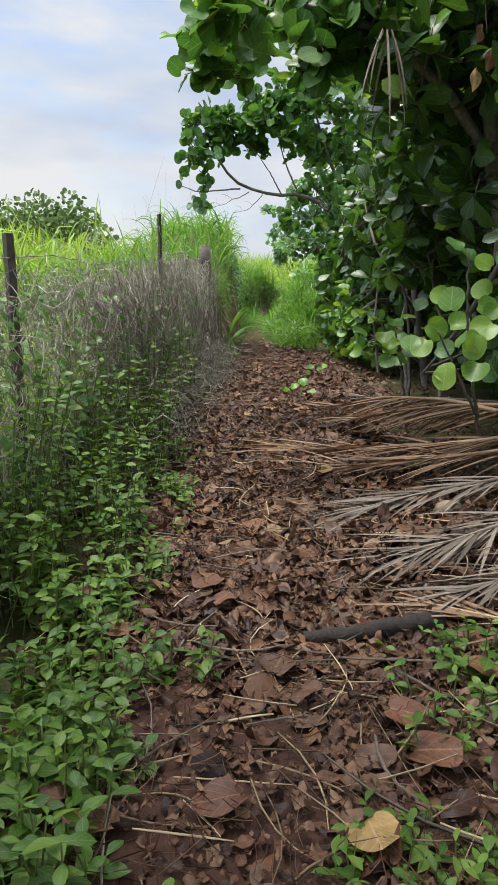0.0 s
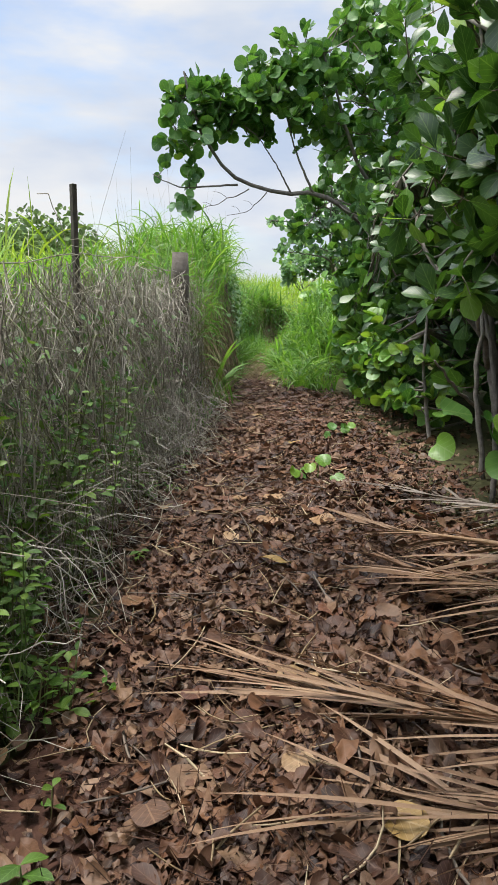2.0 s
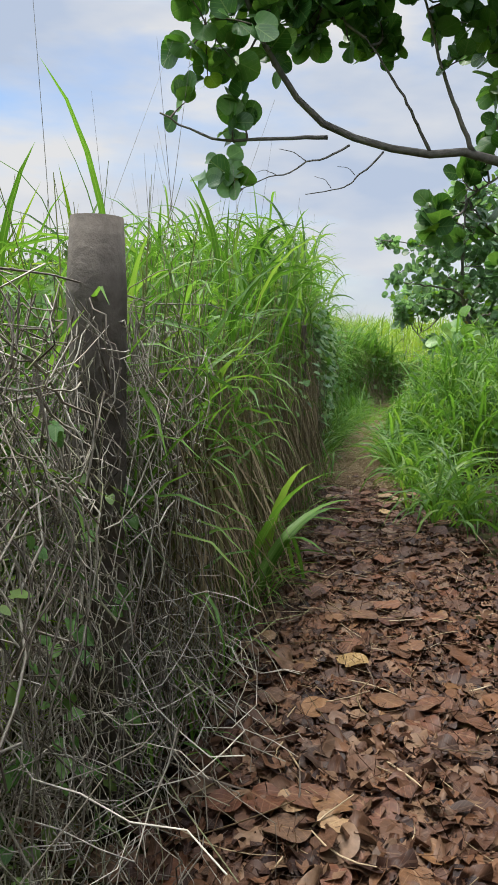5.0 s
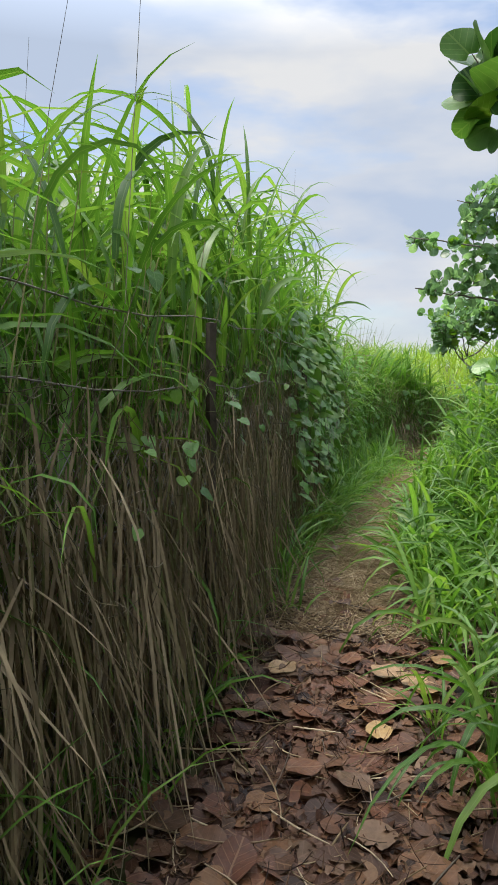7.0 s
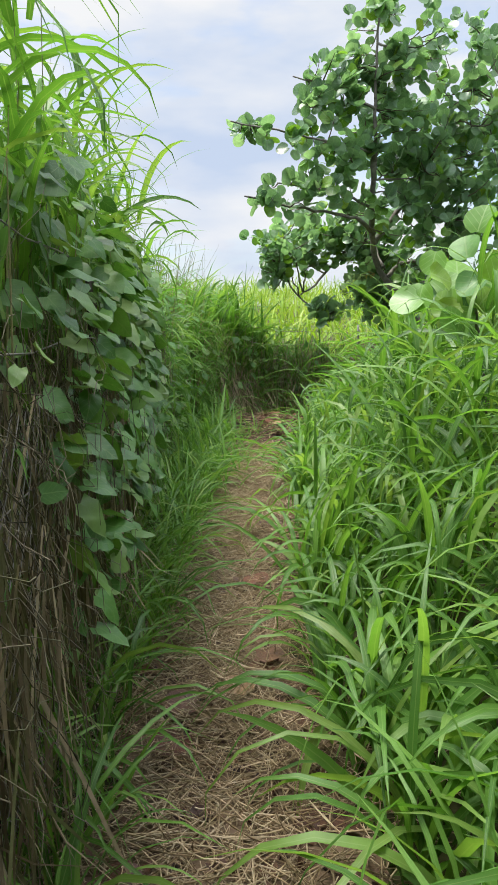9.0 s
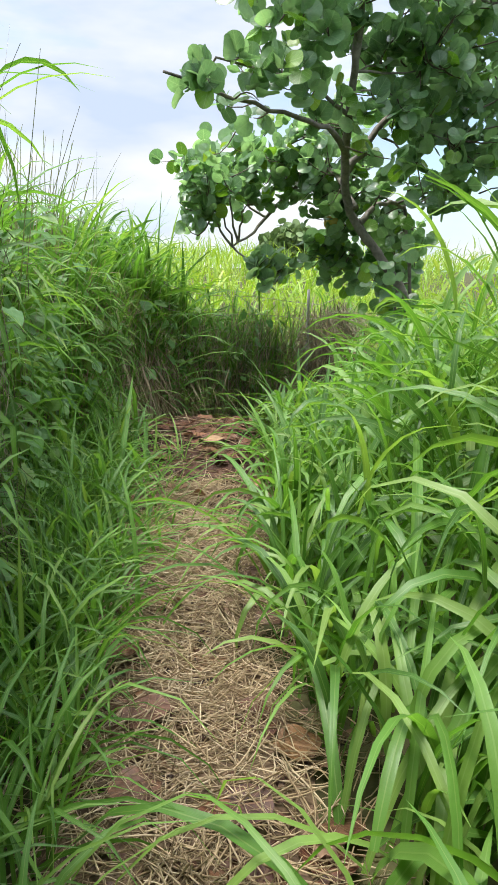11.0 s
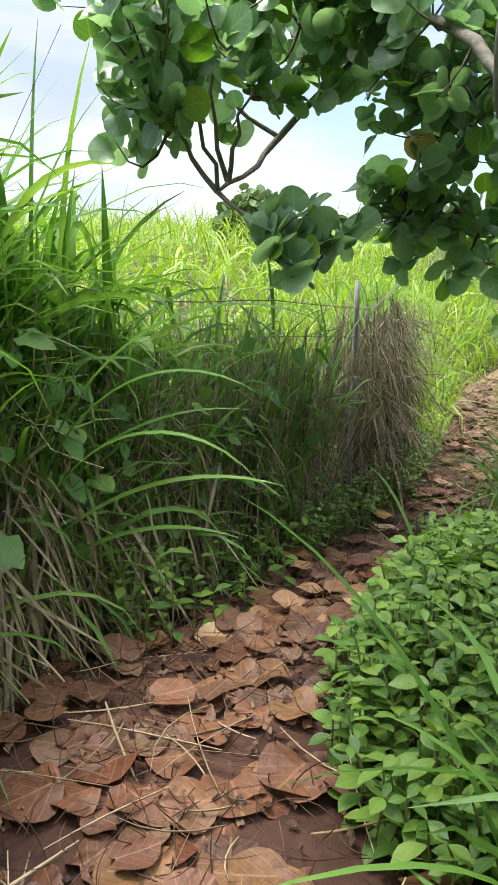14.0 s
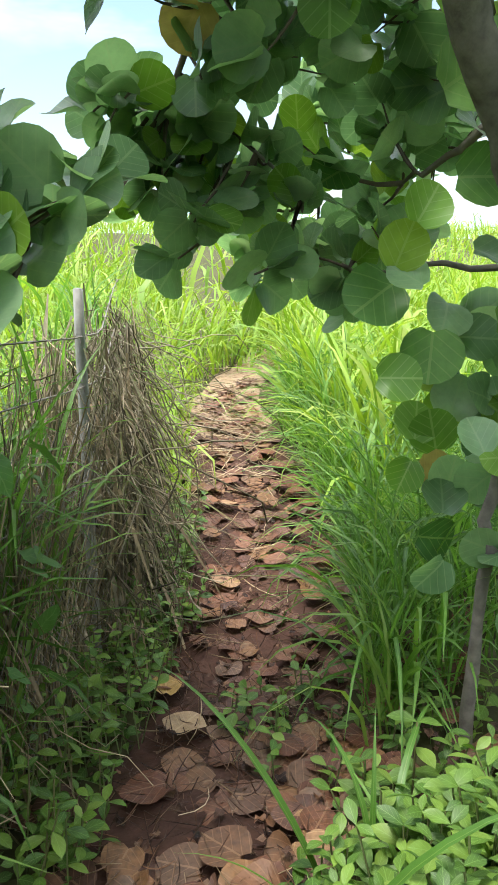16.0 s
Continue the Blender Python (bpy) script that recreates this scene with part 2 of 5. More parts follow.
M_WIRE = material("dull_zinc_wire", [(0.22, 0.2, 0.18), (0.16, 0.13, 0.11)], 0.6, grain=40, mottling=0.3)
M_HUSK = material("pale_coconut_husk", [(0.15, 0.115, 0.08), (0.19, 0.15, 0.11)], 0.95, grain=35, mottling=0.4, bump=0.7)
# distance haze is mixed into the hills' pale blue colour
M_HILL = material("haze_tinted_hill", [(0.2, 0.28, 0.34)], 0.95, grain=0.05, mottling=0.2, bump=0.0, spec=0.0)
# far foliage green, lightened to imitate haze over distance
M_FARTREE = material("haze_lightened_foliage", [(0.078, 0.130, 0.039), (0.117, 0.182, 0.058), (0.169, 0.234, 0.078)], 0.7, 0.2, grain=1.0, mottling=0.3)


# ---- mesh helpers ----
def mesh_of(name, verts, faces, mat, uv=None, smooth=True):
    """One mesh from arrays of vertices and of triangles or quads, with a UV for each vertex."""
    verts = np.asarray(verts, np.float32).reshape(-1, 3)
    groups = [np.asarray(f, np.int32) for f in (faces if isinstance(faces, list) else [faces]) if len(f)]
    me = bpy.data.meshes.new(name)
    me.vertices.add(len(verts))
    me.vertices.foreach_set("co", verts.ravel())
    loops = np.concatenate([g.ravel() for g in groups])
    counts = np.concatenate([np.full(len(g), g.shape[1], np.int32) for g in groups])
    me.loops.add(len(loops))
    me.loops.foreach_set("vertex_index", loops)
    me.polygons.add(len(counts))
    me.polygons.foreach_set("loop_start", np.concatenate([[0], np.cumsum(counts)[:-1]]).astype(np.int32))
    me.polygons.foreach_set("use_smooth", np.full(len(counts), smooth))
    if uv is not None:
        layer = me.uv_layers.new(name="UVMap")
        layer.data.foreach_set("uv", np.asarray(uv, np.float32)[loops].ravel())
    me.update(calc_edges=True)
    me.validate()
    me.materials.append(mat)
    return me


def part(name, me, parent, label="", m=None, kind=""):
    ob = new(name, me)
    if parent is not None:
        ob.parent = parent
    if m is not None:
        ob.matrix_basis = m
    return tagged(ob, label, kind=kind)


def thing(name, label, category, group="", kind="", me=None, m=None):
    ob = new(name, me)
    if m is not None:
        ob.matrix_basis = m
    return tagged(ob, label, category, group, kind)


def unit(v):
    return v / np.maximum(np.linalg.norm(v, axis=-1, keepdims=True), 1e-9)


def merge(pieces):
    """Joins (verts, faces, uv) triples of one face size."""
    vs, fs, us, n = [], [], [], 0
    for v, f, u in pieces:
        vs.append(v), fs.append(f + n), us.append(u)
        n += len(v)
    return np.concatenate(vs), np.concatenate(fs), np.concatenate(us)


def tubes(lines, radii, sides=3):
    """Round rods along lines (N, S, 3) with radii (N, S)."""
    lines, radii = np.asarray(lines, float), np.asarray(radii, float)
    n, s, _ = lines.shape
    tan = unit(np.gradient(lines, axis=1))
    ref = np.where(np.abs(tan[..., 2:3]) > 0.9, np.array([1.0, 0, 0]), np.array([0, 0, 1.0]))
    a = unit(np.cross(tan, ref))
    b = np.cross(tan, a)
    ang = np.arange(sides) * 2 * math.pi / sides
    ring = a[:, :, None] * np.cos(ang)[:, None] + b[:, :, None] * np.sin(ang)[:, None]
    v = lines[:, :, None] + ring * radii[:, :, None, None]
    idx = np.arange(n * s * sides).reshape(n, s, sides)
    nxt = np.roll(idx, -1, axis=2)
    f = np.stack([idx[:, :-1], nxt[:, :-1], nxt[:, 1:], idx[:, 1:]], axis=-1).reshape(-1, 4)
    uv = np.zeros((n, s, sides, 2))
    uv[..., 0] = np.linspace(0, 1, s)[None, :, None]
    uv[..., 1] = (np.arange(sides) / sides)[None, None]
    return v.reshape(-1, 3), f, uv.reshape(-1, 2)


def limb(points, r0, r1, sides=8, wobble=0.0, steps=14):
    """A bent, tapering limb through the points, closed at both ends."""
    p = np.asarray(points, float)
    t = np.linspace(0, len(p) - 1, steps)
    q = np.stack([np.interp(t, np.arange(len(p)), p[:, i]) for i in range(3)], 1)
    for _ in range(2):
        q[1:-1] = 0.25 * q[:-2] + 0.5 * q[1:-1] + 0.25 * q[2:]
    q[1:-1] += rng.normal(0, wobble, (steps - 2, 3))
    r = np.linspace(r0, r1, steps) * (1 + rng.normal(0, 0.05, steps))
    q = np.concatenate([q[:1], q, q[-1:]])
    r = np.concatenate([[0.001], r, [0.001]])
    q[0] = q[0] - (q[2] - q[1]) * 0.02
    q[-1] = q[-1] + (q[-2] - q[-3]) * 0.02
    return tubes(q[None], r[None], sides), q[1:-1], r[1:-1]


def blades(base, az, lean, curl, length, width, seg=5, fold=True, twist=None):
    """Arching grass blades: heading az, first lean and added bend in radians."""
    n = len(base)
    s = np.linspace(0, 1, seg + 1)
    th = lean[:, None] + curl[:, None] * s[None] ** 1.4
    step = (length / seg)[:, None]
    mid = 0.5 * (th[:, 1:] + th[:, :-1])
    h = np.concatenate([np.zeros((n, 1)), np.cumsum(np.sin(mid) * step, 1)], 1)
    z = np.concatenate([np.zeros((n, 1)), np.cumsum(np.cos(mid) * step, 1)], 1)
    head = np.stack([np.cos(az), np.sin(az), np.zeros(n)], 1)
    c = base[:, None] + h[..., None] * head[:, None]
    c[..., 2] += z
    tw = rng.normal(0, 0.5, n) if twist is None else twist
    side0 = np.stack([-np.sin(az), np.cos(az), np.zeros(n)], 1)
    up = np.stack([-np.cos(th)[..., None] * head[:, None, :], ], 0)[0]
    up[..., 2] = np.sin(th)
    side = side0[:, None] * np.cos(tw)[:, None, None] + up * np.sin(tw)[:, None, None]
    prof = (0.55 + 0.45 * np.sin(np.minimum(s * 3.2, 1.57))) * (1 - s ** 2.6) + 0.015
    wv = 0.5 * width[:, None] * prof[None]
    if fold:
        nrm = unit(np.cross(side, np.gradient(c, axis=1)))
        v = np.stack([c - side * wv[..., None], c + nrm * (wv * 0.35)[..., None], c + side * wv[..., None]], 2)
        k = 3
    else:
        v = np.stack([c - side * wv[..., None], c + side * wv[..., None]], 2)
        k = 2
    idx = np.arange(n * (seg + 1) * k).reshape(n, seg + 1, k)
    f = np.stack([idx[:, :-1, :-1], idx[:, :-1, 1:], idx[:, 1:, 1:], idx[:, 1:, :-1]], -1).reshape(-1, 4)
    uv = np.zeros((n, seg + 1, k, 2))
    uv[..., 0] = s[None, :, None]
    uv[..., 1] = np.linspace(0, 1, k)[None, None]
    return v.reshape(-1, 3), f, uv.reshape(-1, 2)


def round_template(n=12, inner=True, cup=0.25, wave=0.05, notch=0.16, wide=0.54):
    a = np.arange(n) * 2 * math.pi / n
    ox, oy = 0.5 + 0.5 * np.cos(a), wide * np.sin(a)
    ox[n // 2] = notch
    pts = [np.array([[0.42, 0.0]])]
    if inner:
        pts.append(np.stack([0.42 + (ox - 0.42) * 0.55, oy * 0.55], 1))
    pts.append(np.stack([ox, oy], 1))
    p = np.concatenate(pts)
    r2 = (p[:, 0] - 0.45) ** 2 + p[:, 1] ** 2
    ang = np.arctan2(p[:, 1], p[:, 0] - 0.42)
    z = cup * p[:, 1] ** 2 * 1.6 - cup * 0.5 * (p[:, 0] - 0.4) ** 2 + wave * np.sin(ang * 3 + 1) * r2 * 4
    tris = []
    for i in range(n):
        j = (i + 1) % n
        tris.append((0, 1 + i, 1 + j))
        if inner:
            tris += [(1 + i, 1 + n + i, 1 + n + j), (1 + i, 1 + n + j, 1 + j)]
    uv = np.stack([p[:, 0], 0.5 + p[:, 1] / (2 * wide)], 1)
    return np.c_[p, z], np.array(tris), uv


def ovate_template(rows=4, wide=0.5, cup=0.3, droop=0.25, heart=False):
    s = np.linspace(0, 1, rows + 1)
    w = wide * 0.5 * np.sin(math.pi * np.clip(s, 0, 1) ** (0.55 if heart else 1.25)) ** (0.62 if heart else 0.8) + 0.004
    p = []
    for si, wi in zip(s, w):
        lift = -droop * si * si
        back = -0.12 * (1 - si) ** 3 if heart else 0
        p += [(si + back, -wi, lift + cup * wi), (si, 0, lift), (si + back, wi, lift + cup * wi)]
    if heart:
        p[0], p[2] = (-0.1, -wide * 0.3, 0.05), (-0.1, wide * 0.3, 0.05)
    p = np.array(p, float)
    tris = []
    for i in range(rows):
        for k in (0, 1):
            a = i * 3 + k
            tris += [(a, a + 3, a + 4), (a, a + 4, a + 1)]
    uv = np.stack([p[:, 0], 0.5 + p[:, 1] / wide], 1)
    return p, np.array(tris), uv


def leaves(template, at, direction, normal, size, bend=None):
    """Copies of a leaf with its stalk end at the places given, along direction, faced by normal."""
    tv, tf, tu = template
    n = len(at)
    u = unit(direction)
    w = unit(normal - (normal * u).sum(1, keepdims=True) * u)
    v = np.cross(w, u)
    t = np.repeat(tv[None], n, 0)
    if bend is not None:
        t[..., 2] *= bend[:, None]
    p = at[:, None] + size[:, None, None] * (t[..., 0:1] * u[:, None] + t[..., 1:2] * v[:, None] + t[..., 2:3] * w[:, None])
    f = (tf[None] + (np.arange(n) * len(tv))[:, None, None]).reshape(-1, 3)
    return p.reshape(-1, 3), f, np.tile(tu, (n, 1))


GRAPE = round_template(16, True)
GRAPE_LOW = round_template(9, False, 0.3)
DEAD_ROUND = round_template(18, True, 0.22, 0.07)
SCRAP = round_template(9, False, 0.5, 0.3, 0.12, 0.32)
WEED = ovate_template(6, 0.52, 0.25, 0.3)
HEART = ovate_template(6, 0.84, 0.1, 0.3, True)
HEART[0][:, 2] += 0.035 * np.sin(HEART[0][:, 0] * 13 + np.abs(HEART[0][:, 1]) * 9)
CURLED = ovate_template(5, 0.55, 0.85, -0.2)
RAGGED = round_template(11, True, 0.75, 0.34, 0.1, 0.3)
RAGGED[0][:, 2] += 0.09 * np.sin(RAGGED[0][:, 0] * 11 + RAGGED[0][:, 1] * 17)


def obovate_template(rows=6, wide=0.56, cup=0.25, droop=0.22):
    """A leaf widest beyond its middle, narrowing to the stalk."""
    t = np.linspace(0, 1, rows + 1)
    w = wide * 0.5 * np.sin(math.pi * t ** 1.75) ** 0.62 + 0.012
    p = []
    for si, wi in zip(t, w):
        lift = -droop * si * si
        p += [(si, -wi, lift + cup * wi), (si, 0, lift), (si, wi, lift + cup * wi)]
    p = np.array(p, float)
    tris = [q for i in range(rows) for k in (0, 1) for q in ((i * 3 + k, i * 3 + k + 3, i * 3 + k + 4), (i * 3 + k, i * 3 + k + 4, i * 3 + k + 1))]
    return p, np.array(tris), np.stack([p[:, 0], 0.5 + p[:, 1] / wide], 1)


ALMOND = obovate_template()


# ---- plan ----
PY = np.array([-6, 0, 5, 10, 15, 16.3, 17.5, 18.5, 19.3, 20, 22, 23, 24, 24.8, 25.4, 26.1, 26.7, 27.6, 29.8, 31, 32, 33, 36])
PX = np.array([0.1, 0.1, 0.2, 0.2, 0.18, 0.07, 0.03, 0.1, 0.18, 0.26, 0.48, 0.6, 0.8, 1.2, 1.85, 2.65, 3.25, 3.95, 5.45, 7.2, 9.5, 13, 26])
FENCE_Y = np.array([-6, 3.5, 7.3, 10.4, 12.5, 14.8, 17, 20, 22, 24.2, 25.15, 25.95, 26.75, 28.75, 32, 40, 60])
FENCE_X = np.array([-1.5, -1.12, -0.84, -0.62, -0.52, -0.38, -0.42, -0.4, -0.3, 0.12, 0.72, 1.62, 2.5, 3.8, 6.2, 11.5, 24])


def path_x(y):
    return np.interp(y, PY, PX)


def fence_x(y):
    return np.interp(y, FENCE_Y, FENCE_X)


def half_width(y):
    return np.interp(y, [-6, 6, 9, 12, 15, 18, 21, 23, 25, 27, 30, 60], [0.8, 0.75, 0.65, 0.5, 0.42, 0.3, 0.3, 0.5, 0.5, 0.45, 0.4, 0.5])


def ground_z(x, y):
    """Height of the ground: flat along the trail, dipping past the bend, rising behind the fence."""
    x, y = np.asarray(x, float), np.asarray(y, float)
    off = np.clip((fence_x(y) - x - 0.6) / 14.0, 0, 1)
    rise = off * off * (3 - 2 * off) * 2.0 * np.clip((34 - y) / 12, 0, 1)
    far = np.clip((np.hypot(x, y - 12) - 60) / 400, 0, 1) * 4
    far = far + np.clip((y - 29) / 22, 0, 1) * 1.9
    bend = np.interp(y, [21, 22.5, 23.3, 24.0, 24.5, 24.9, 25.4, 26.2, 27.0, 27.7, 28.5, 31], [0, 0.05, 0.13, 0.12, 0.06, -0.04, -0.13, -0.23, -0.26, -0.21, -0.16, 0])
    lump = 0.02 * np.sin(x * 3.1 + y * 1.3) + 0.015 * np.sin(y * 4.3 - x * 2.2)
    return rise + far + lump + bend


def put(x, y, lift=0.0):
    return np.stack([x, y, ground_z(x, y) + lift], 1)


# ---- ground, trail, far land ----
gx = np.concatenate([-np.geomspace(700, 8, 26), np.arange(-7.6, 9, 0.2), np.geomspace(9, 700, 26)])
gy = np.concatenate([-np.geomspace(700, 6, 24), np.arange(-5.6, 36, 0.25), np.geomspace(36.5, 900, 26)])
XX, YY = np.meshgrid(gx, gy, indexing="ij")
gv = np.stack([XX, YY, ground_z(XX, YY)], -1).reshape(-1, 3)
gi = np.arange(len(gx) * len(gy)).reshape(len(gx), len(gy))
gf = np.stack([gi[:-1, :-1], gi[1:, :-1], gi[1:, 1:], gi[:-1, 1:]], -1).reshape(-1, 4)
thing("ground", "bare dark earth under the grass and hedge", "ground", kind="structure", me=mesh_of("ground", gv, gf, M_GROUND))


def trail(name, y0, y1, mat, label, lift):
    ys = np.arange(y0, y1, 0.12)
    cols = 9
    v = []
    for y in ys:
        hw = half_width(y) * (1.25 + 0.3 * noise.noise((y * 1.7, 3.0, 0.0)))
        xs = path_x(y) + np.linspace(-1, 1, cols) * hw + 0.12 * noise.noise((y * 2.3, 9.0, 0.0))
        for k, x in enumerate(xs):
            edge = abs(k - cols // 2) / (cols // 2)
            v.append((x, y, float(ground_z(x, y)) + lift + 0.02 * (1 - edge) + 0.02 * noise.noise((x * 4, y * 4, 0.0)) - (0.05 if edge == 1 else 0)))
    idx = np.arange(len(ys) * cols).reshape(len(ys), cols)
    f = np.stack([idx[:-1, :-1], idx[:-1, 1:], idx[1:, 1:], idx[1:, :-1]], -1).reshape(-1, 4)
    return thing(name, label, "path", kind="structure", me=mesh_of(name, v, f, mat))


footpath = trail("path", -5, 29.0, M_SOIL, "trodden reddish-brown soil footpath strewn with dead leaves", 0.02)
trail("path_trodden", 15.6, 22.2, M_TRODDEN, "pale brown trodden earth under dry straw", 0.028)
trail("path_far", 28.8, 31.6, M_SAND, "pale sandy continuation of the footpath through grass", 0.02)


def far_ridge(name, r, a0, a1, height, label):
    """A hill range as a solid ridge at distance r."""
    a = np.radians(np.linspace(a0, a1, 90))
    h = np.array([height * (0.55 + 0.45 * noise.fractal((float(t) * 3, r * 0.01, 0.0), 1.0, 2.0, 4)) for t in a])
    h = h * np.sin(np.linspace(0, math.pi, 90)) ** 0.5
    rows = []
    for d, k in ((0, 0.0), (40, 0.5), (110, 1.0), (260, 0.2)):
        rows.append(np.stack([np.sin(a) * (r + d), np.cos(a) * (r + d), h * k - (1 if k == 0 else 0)], 1))
    idx = np.arange(4 * 90).reshape(4, 90)
    f = np.stack([idx[:-1, :-1], idx[:-1, 1:], idx[1:, 1:], idx[1:, :-1]], -1).reshape(-1, 4)
    thing(name, label, "hill", kind="structure", me=mesh_of(name, np.concatenate(rows), f, M_HILL))


far_ridge("backdrop_hills", 620, 6, 80, 52, "low hills on the horizon, tinted hazy blue")


# ---- leaf litter, straw ----
def scatter(n, y0, y1, spread):
    y = rng.uniform(y0, y1, n)
    x = path_x(y) + rng.normal(0, 1, n) * half_width(y) * spread
    return x, y


def lying(template, x, y, size, tilt, lift, bend):
    n = len(x)
    az = rng.uniform(0, 2 * math.pi, n)
    nrm = np.stack([rng.normal(0, tilt, n), rng.normal(0, tilt, n), np.where(rng.random(n) < 0.4, -1.0, 1.0)], 1)
    d = np.stack([np.cos(az), np.sin(az), rng.normal(0, tilt * 0.6, n)], 1)
    return leaves(template, put(x, y) + np.stack([0 * x, 0 * x, lift], 1), d, nrm, size, bend)


def litter_stuff(name, label, specs, mat):
    got = []
    for template, n, y0, y1, spread, s0, s1, tilt, side in specs:
        x, y = scatter(n, y0, y1, spread)
        x = x + side * np.abs(rng.normal(0, 1, n))
        keep = x > fence_x(y) - 0.5
        x, y = x[keep], y[keep]
        n = len(x)
        size = rng.uniform(s0, s1, n)
        got.append(lying(template, x, y, size, tilt, 0.035 + rng.uniform(0, 0.035, n) + size * tilt * 0.12, rng.uniform(0.3, 1.6, n)))
    v, f, u = merge(got)
    return thing(name, label, "leaf litter", kind="stuff", me=mesh_of(name, v, f, mat, u))


litter_stuff("leaf_litter", "thick layer of crumpled brown dead leaves on the path", [
    (SCRAP, 3400, 0.6, 2.8, 0.6, 0.012, 0.05, 0.3, 0.25),
    (SCRAP, 17000, 2.4, 9.5, 0.55, 0.02, 0.06, 0.34, 0.2),
    (SCRAP, 10000, 2.4, 9.5, 0.55, 0.01, 0.028, 0.35, 0.2),
    (CURLED, 3400, 2.4, 11, 0.6, 0.045, 0.095, 0.4, 0.25),
    (RAGGED, 2600, 2.4, 11, 0.6, 0.06, 0.13, 0.4, 0.25),
    (RAGGED, 150, 0.8, 2.8, 0.6, 0.06, 0.13, 0.35, 0.3),
    (DEAD_ROUND, 600, 2.4, 11, 0.6, 0.06, 0.12, 0.22, 0.3),
    (SCRAP, 7000, 8, 16, 0.7, 0.022, 0.065, 0.28, 0.2),
    (DEAD_ROUND, 1500, 7, 16, 0.75, 0.07, 0.12, 0.2, 0.25),
    (SCRAP, 1200, 16, 23, 0.7, 0.03, 0.06, 0.3, 0.0),
    (SCRAP, 900, 24.0, 26.4, 0.5, 0.02, 0.05, 0.3, 0.7),
    (SCRAP, 1200, 22.5, 30, 0.7, 0.015, 0.04, 0.25, 0.0),
    (SCRAP, 7000, 1.6, 14, 0.4, 0.025, 0.07, 0.3, 1.0),
    (SCRAP, 5000, 5.5, 14, 0.3, 0.025, 0.07, 0.35, -0.55),
    (DEAD_ROUND, 260, 5.5, 16, 0.3, 0.07, 0.12, 0.3, -0.5),
    (DEAD_ROUND, 900, 2, 14, 0.4, 0.07, 0.13, 0.28, 1.1)], M_LITTER)
litter_stuff("fallen_leaves", "overlapping round reddish-brown fallen leaves on bare soil", [
    (DEAD_ROUND, 420, 9, 16.5, 0.7, 0.1, 0.16, 0.14, 0.0),
    (DEAD_ROUND, 40, 16, 22, 0.7, 0.1, 0.16, 0.15, 0.0),
    (DEAD_ROUND, 60, 22.2, 24.0, 0.7, 0.1, 0.17, 0.14, 0.0),
    (DEAD_ROUND, 330, 24.6, 30, 0.6, 0.08, 0.14, 0.12, 0.0),
    (DEAD_ROUND, 60, 23.2, 24.8, 0.8, 0.09, 0.15, 0.12, 0.0),
    (DEAD_ROUND, 130, 24.6, 26.2, 0.5, 0.08, 0.14, 0.12, 0.6),
    (DEAD_ROUND, 70, 23.6, 25.5, 0.7, 0.09, 0.16, 0.1, -0.5)], M_FALLEN)

fallen_shapes = []
for k in range(8):
    tv, tf, tu = round_template(22, True, 0.06 + 0.05 * k % 0.2, 0.03 + 0.015 * (k % 4), 0.14, 0.42 + 0.03 * (k % 3))
    tv = tv.copy()
    tv[:, :2] *= (1 + 0.025 * np.sin(np.arctan2(tv[:, 1], tv[:, 0] - 0.42) * (3 + k % 3) + k))[:, None]
    tv[:, 2] += 0.015 * np.sin(tv[:, 0] * 7 + k) * (0.4 + np.abs(tv[:, 1]))
    fallen_shapes.append(mesh_of("fallen_leaf", tv * 0.15, tf, M_FALLEN_TAN if k == 2 else M_FALLEN, tu))
for k in range(290):
    if k < 64:
        y, spread = rng.uniform(1.2, 8.5), 0.6
    elif k < 180:
        y, spread = rng.uniform(8.5, 16), 0.62
    elif k < 205:
        y, spread = rng.uniform(16, 22.5), 0.6
    else:
        y, spread = rng.uniform(23.4, 28.5), 0.7
    x = float(path_x(y) + rng.normal(0, 1) * half_width(y) * spread)
    sc = rng.uniform(0.6, 1.05) if y < 8.5 else rng.uniform(0.65, 1.05)
    part("leaf", fallen_shapes[k % 8], footpath, m=Matrix.LocRotScale((x, y, float(ground_z(x, y)) + 0.075 + rng.uniform(0, 0.02)),
         Euler((rng.normal(0, 0.1), rng.normal(0, 0.1), rng.uniform(0, 6.28))), (sc, sc, sc)))


for x, y, sc in ((0.3, 6.7, 1.1), (0.61, 7.49, 1.1), (0.23, 7.4, 0.9), (-0.4, 8.92, 1.0), (0.32, 5.6, 1.0), (0.04, 7.9, 0.8), (0.74, 23.3, 1.25), (1.15, 24.7, 0.9), (1.44, 24.92, 0.9), (1.71, 24.95, 0.9)):
    part("leaf", fallen_shapes[2], footpath, m=Matrix.LocRotScale((x, y, float(ground_z(x, y)) + 0.09), Euler((rng.normal(0, 0.08), rng.normal(0, 0.08), rng.uniform(0, 6.28))), (sc, sc, sc)))


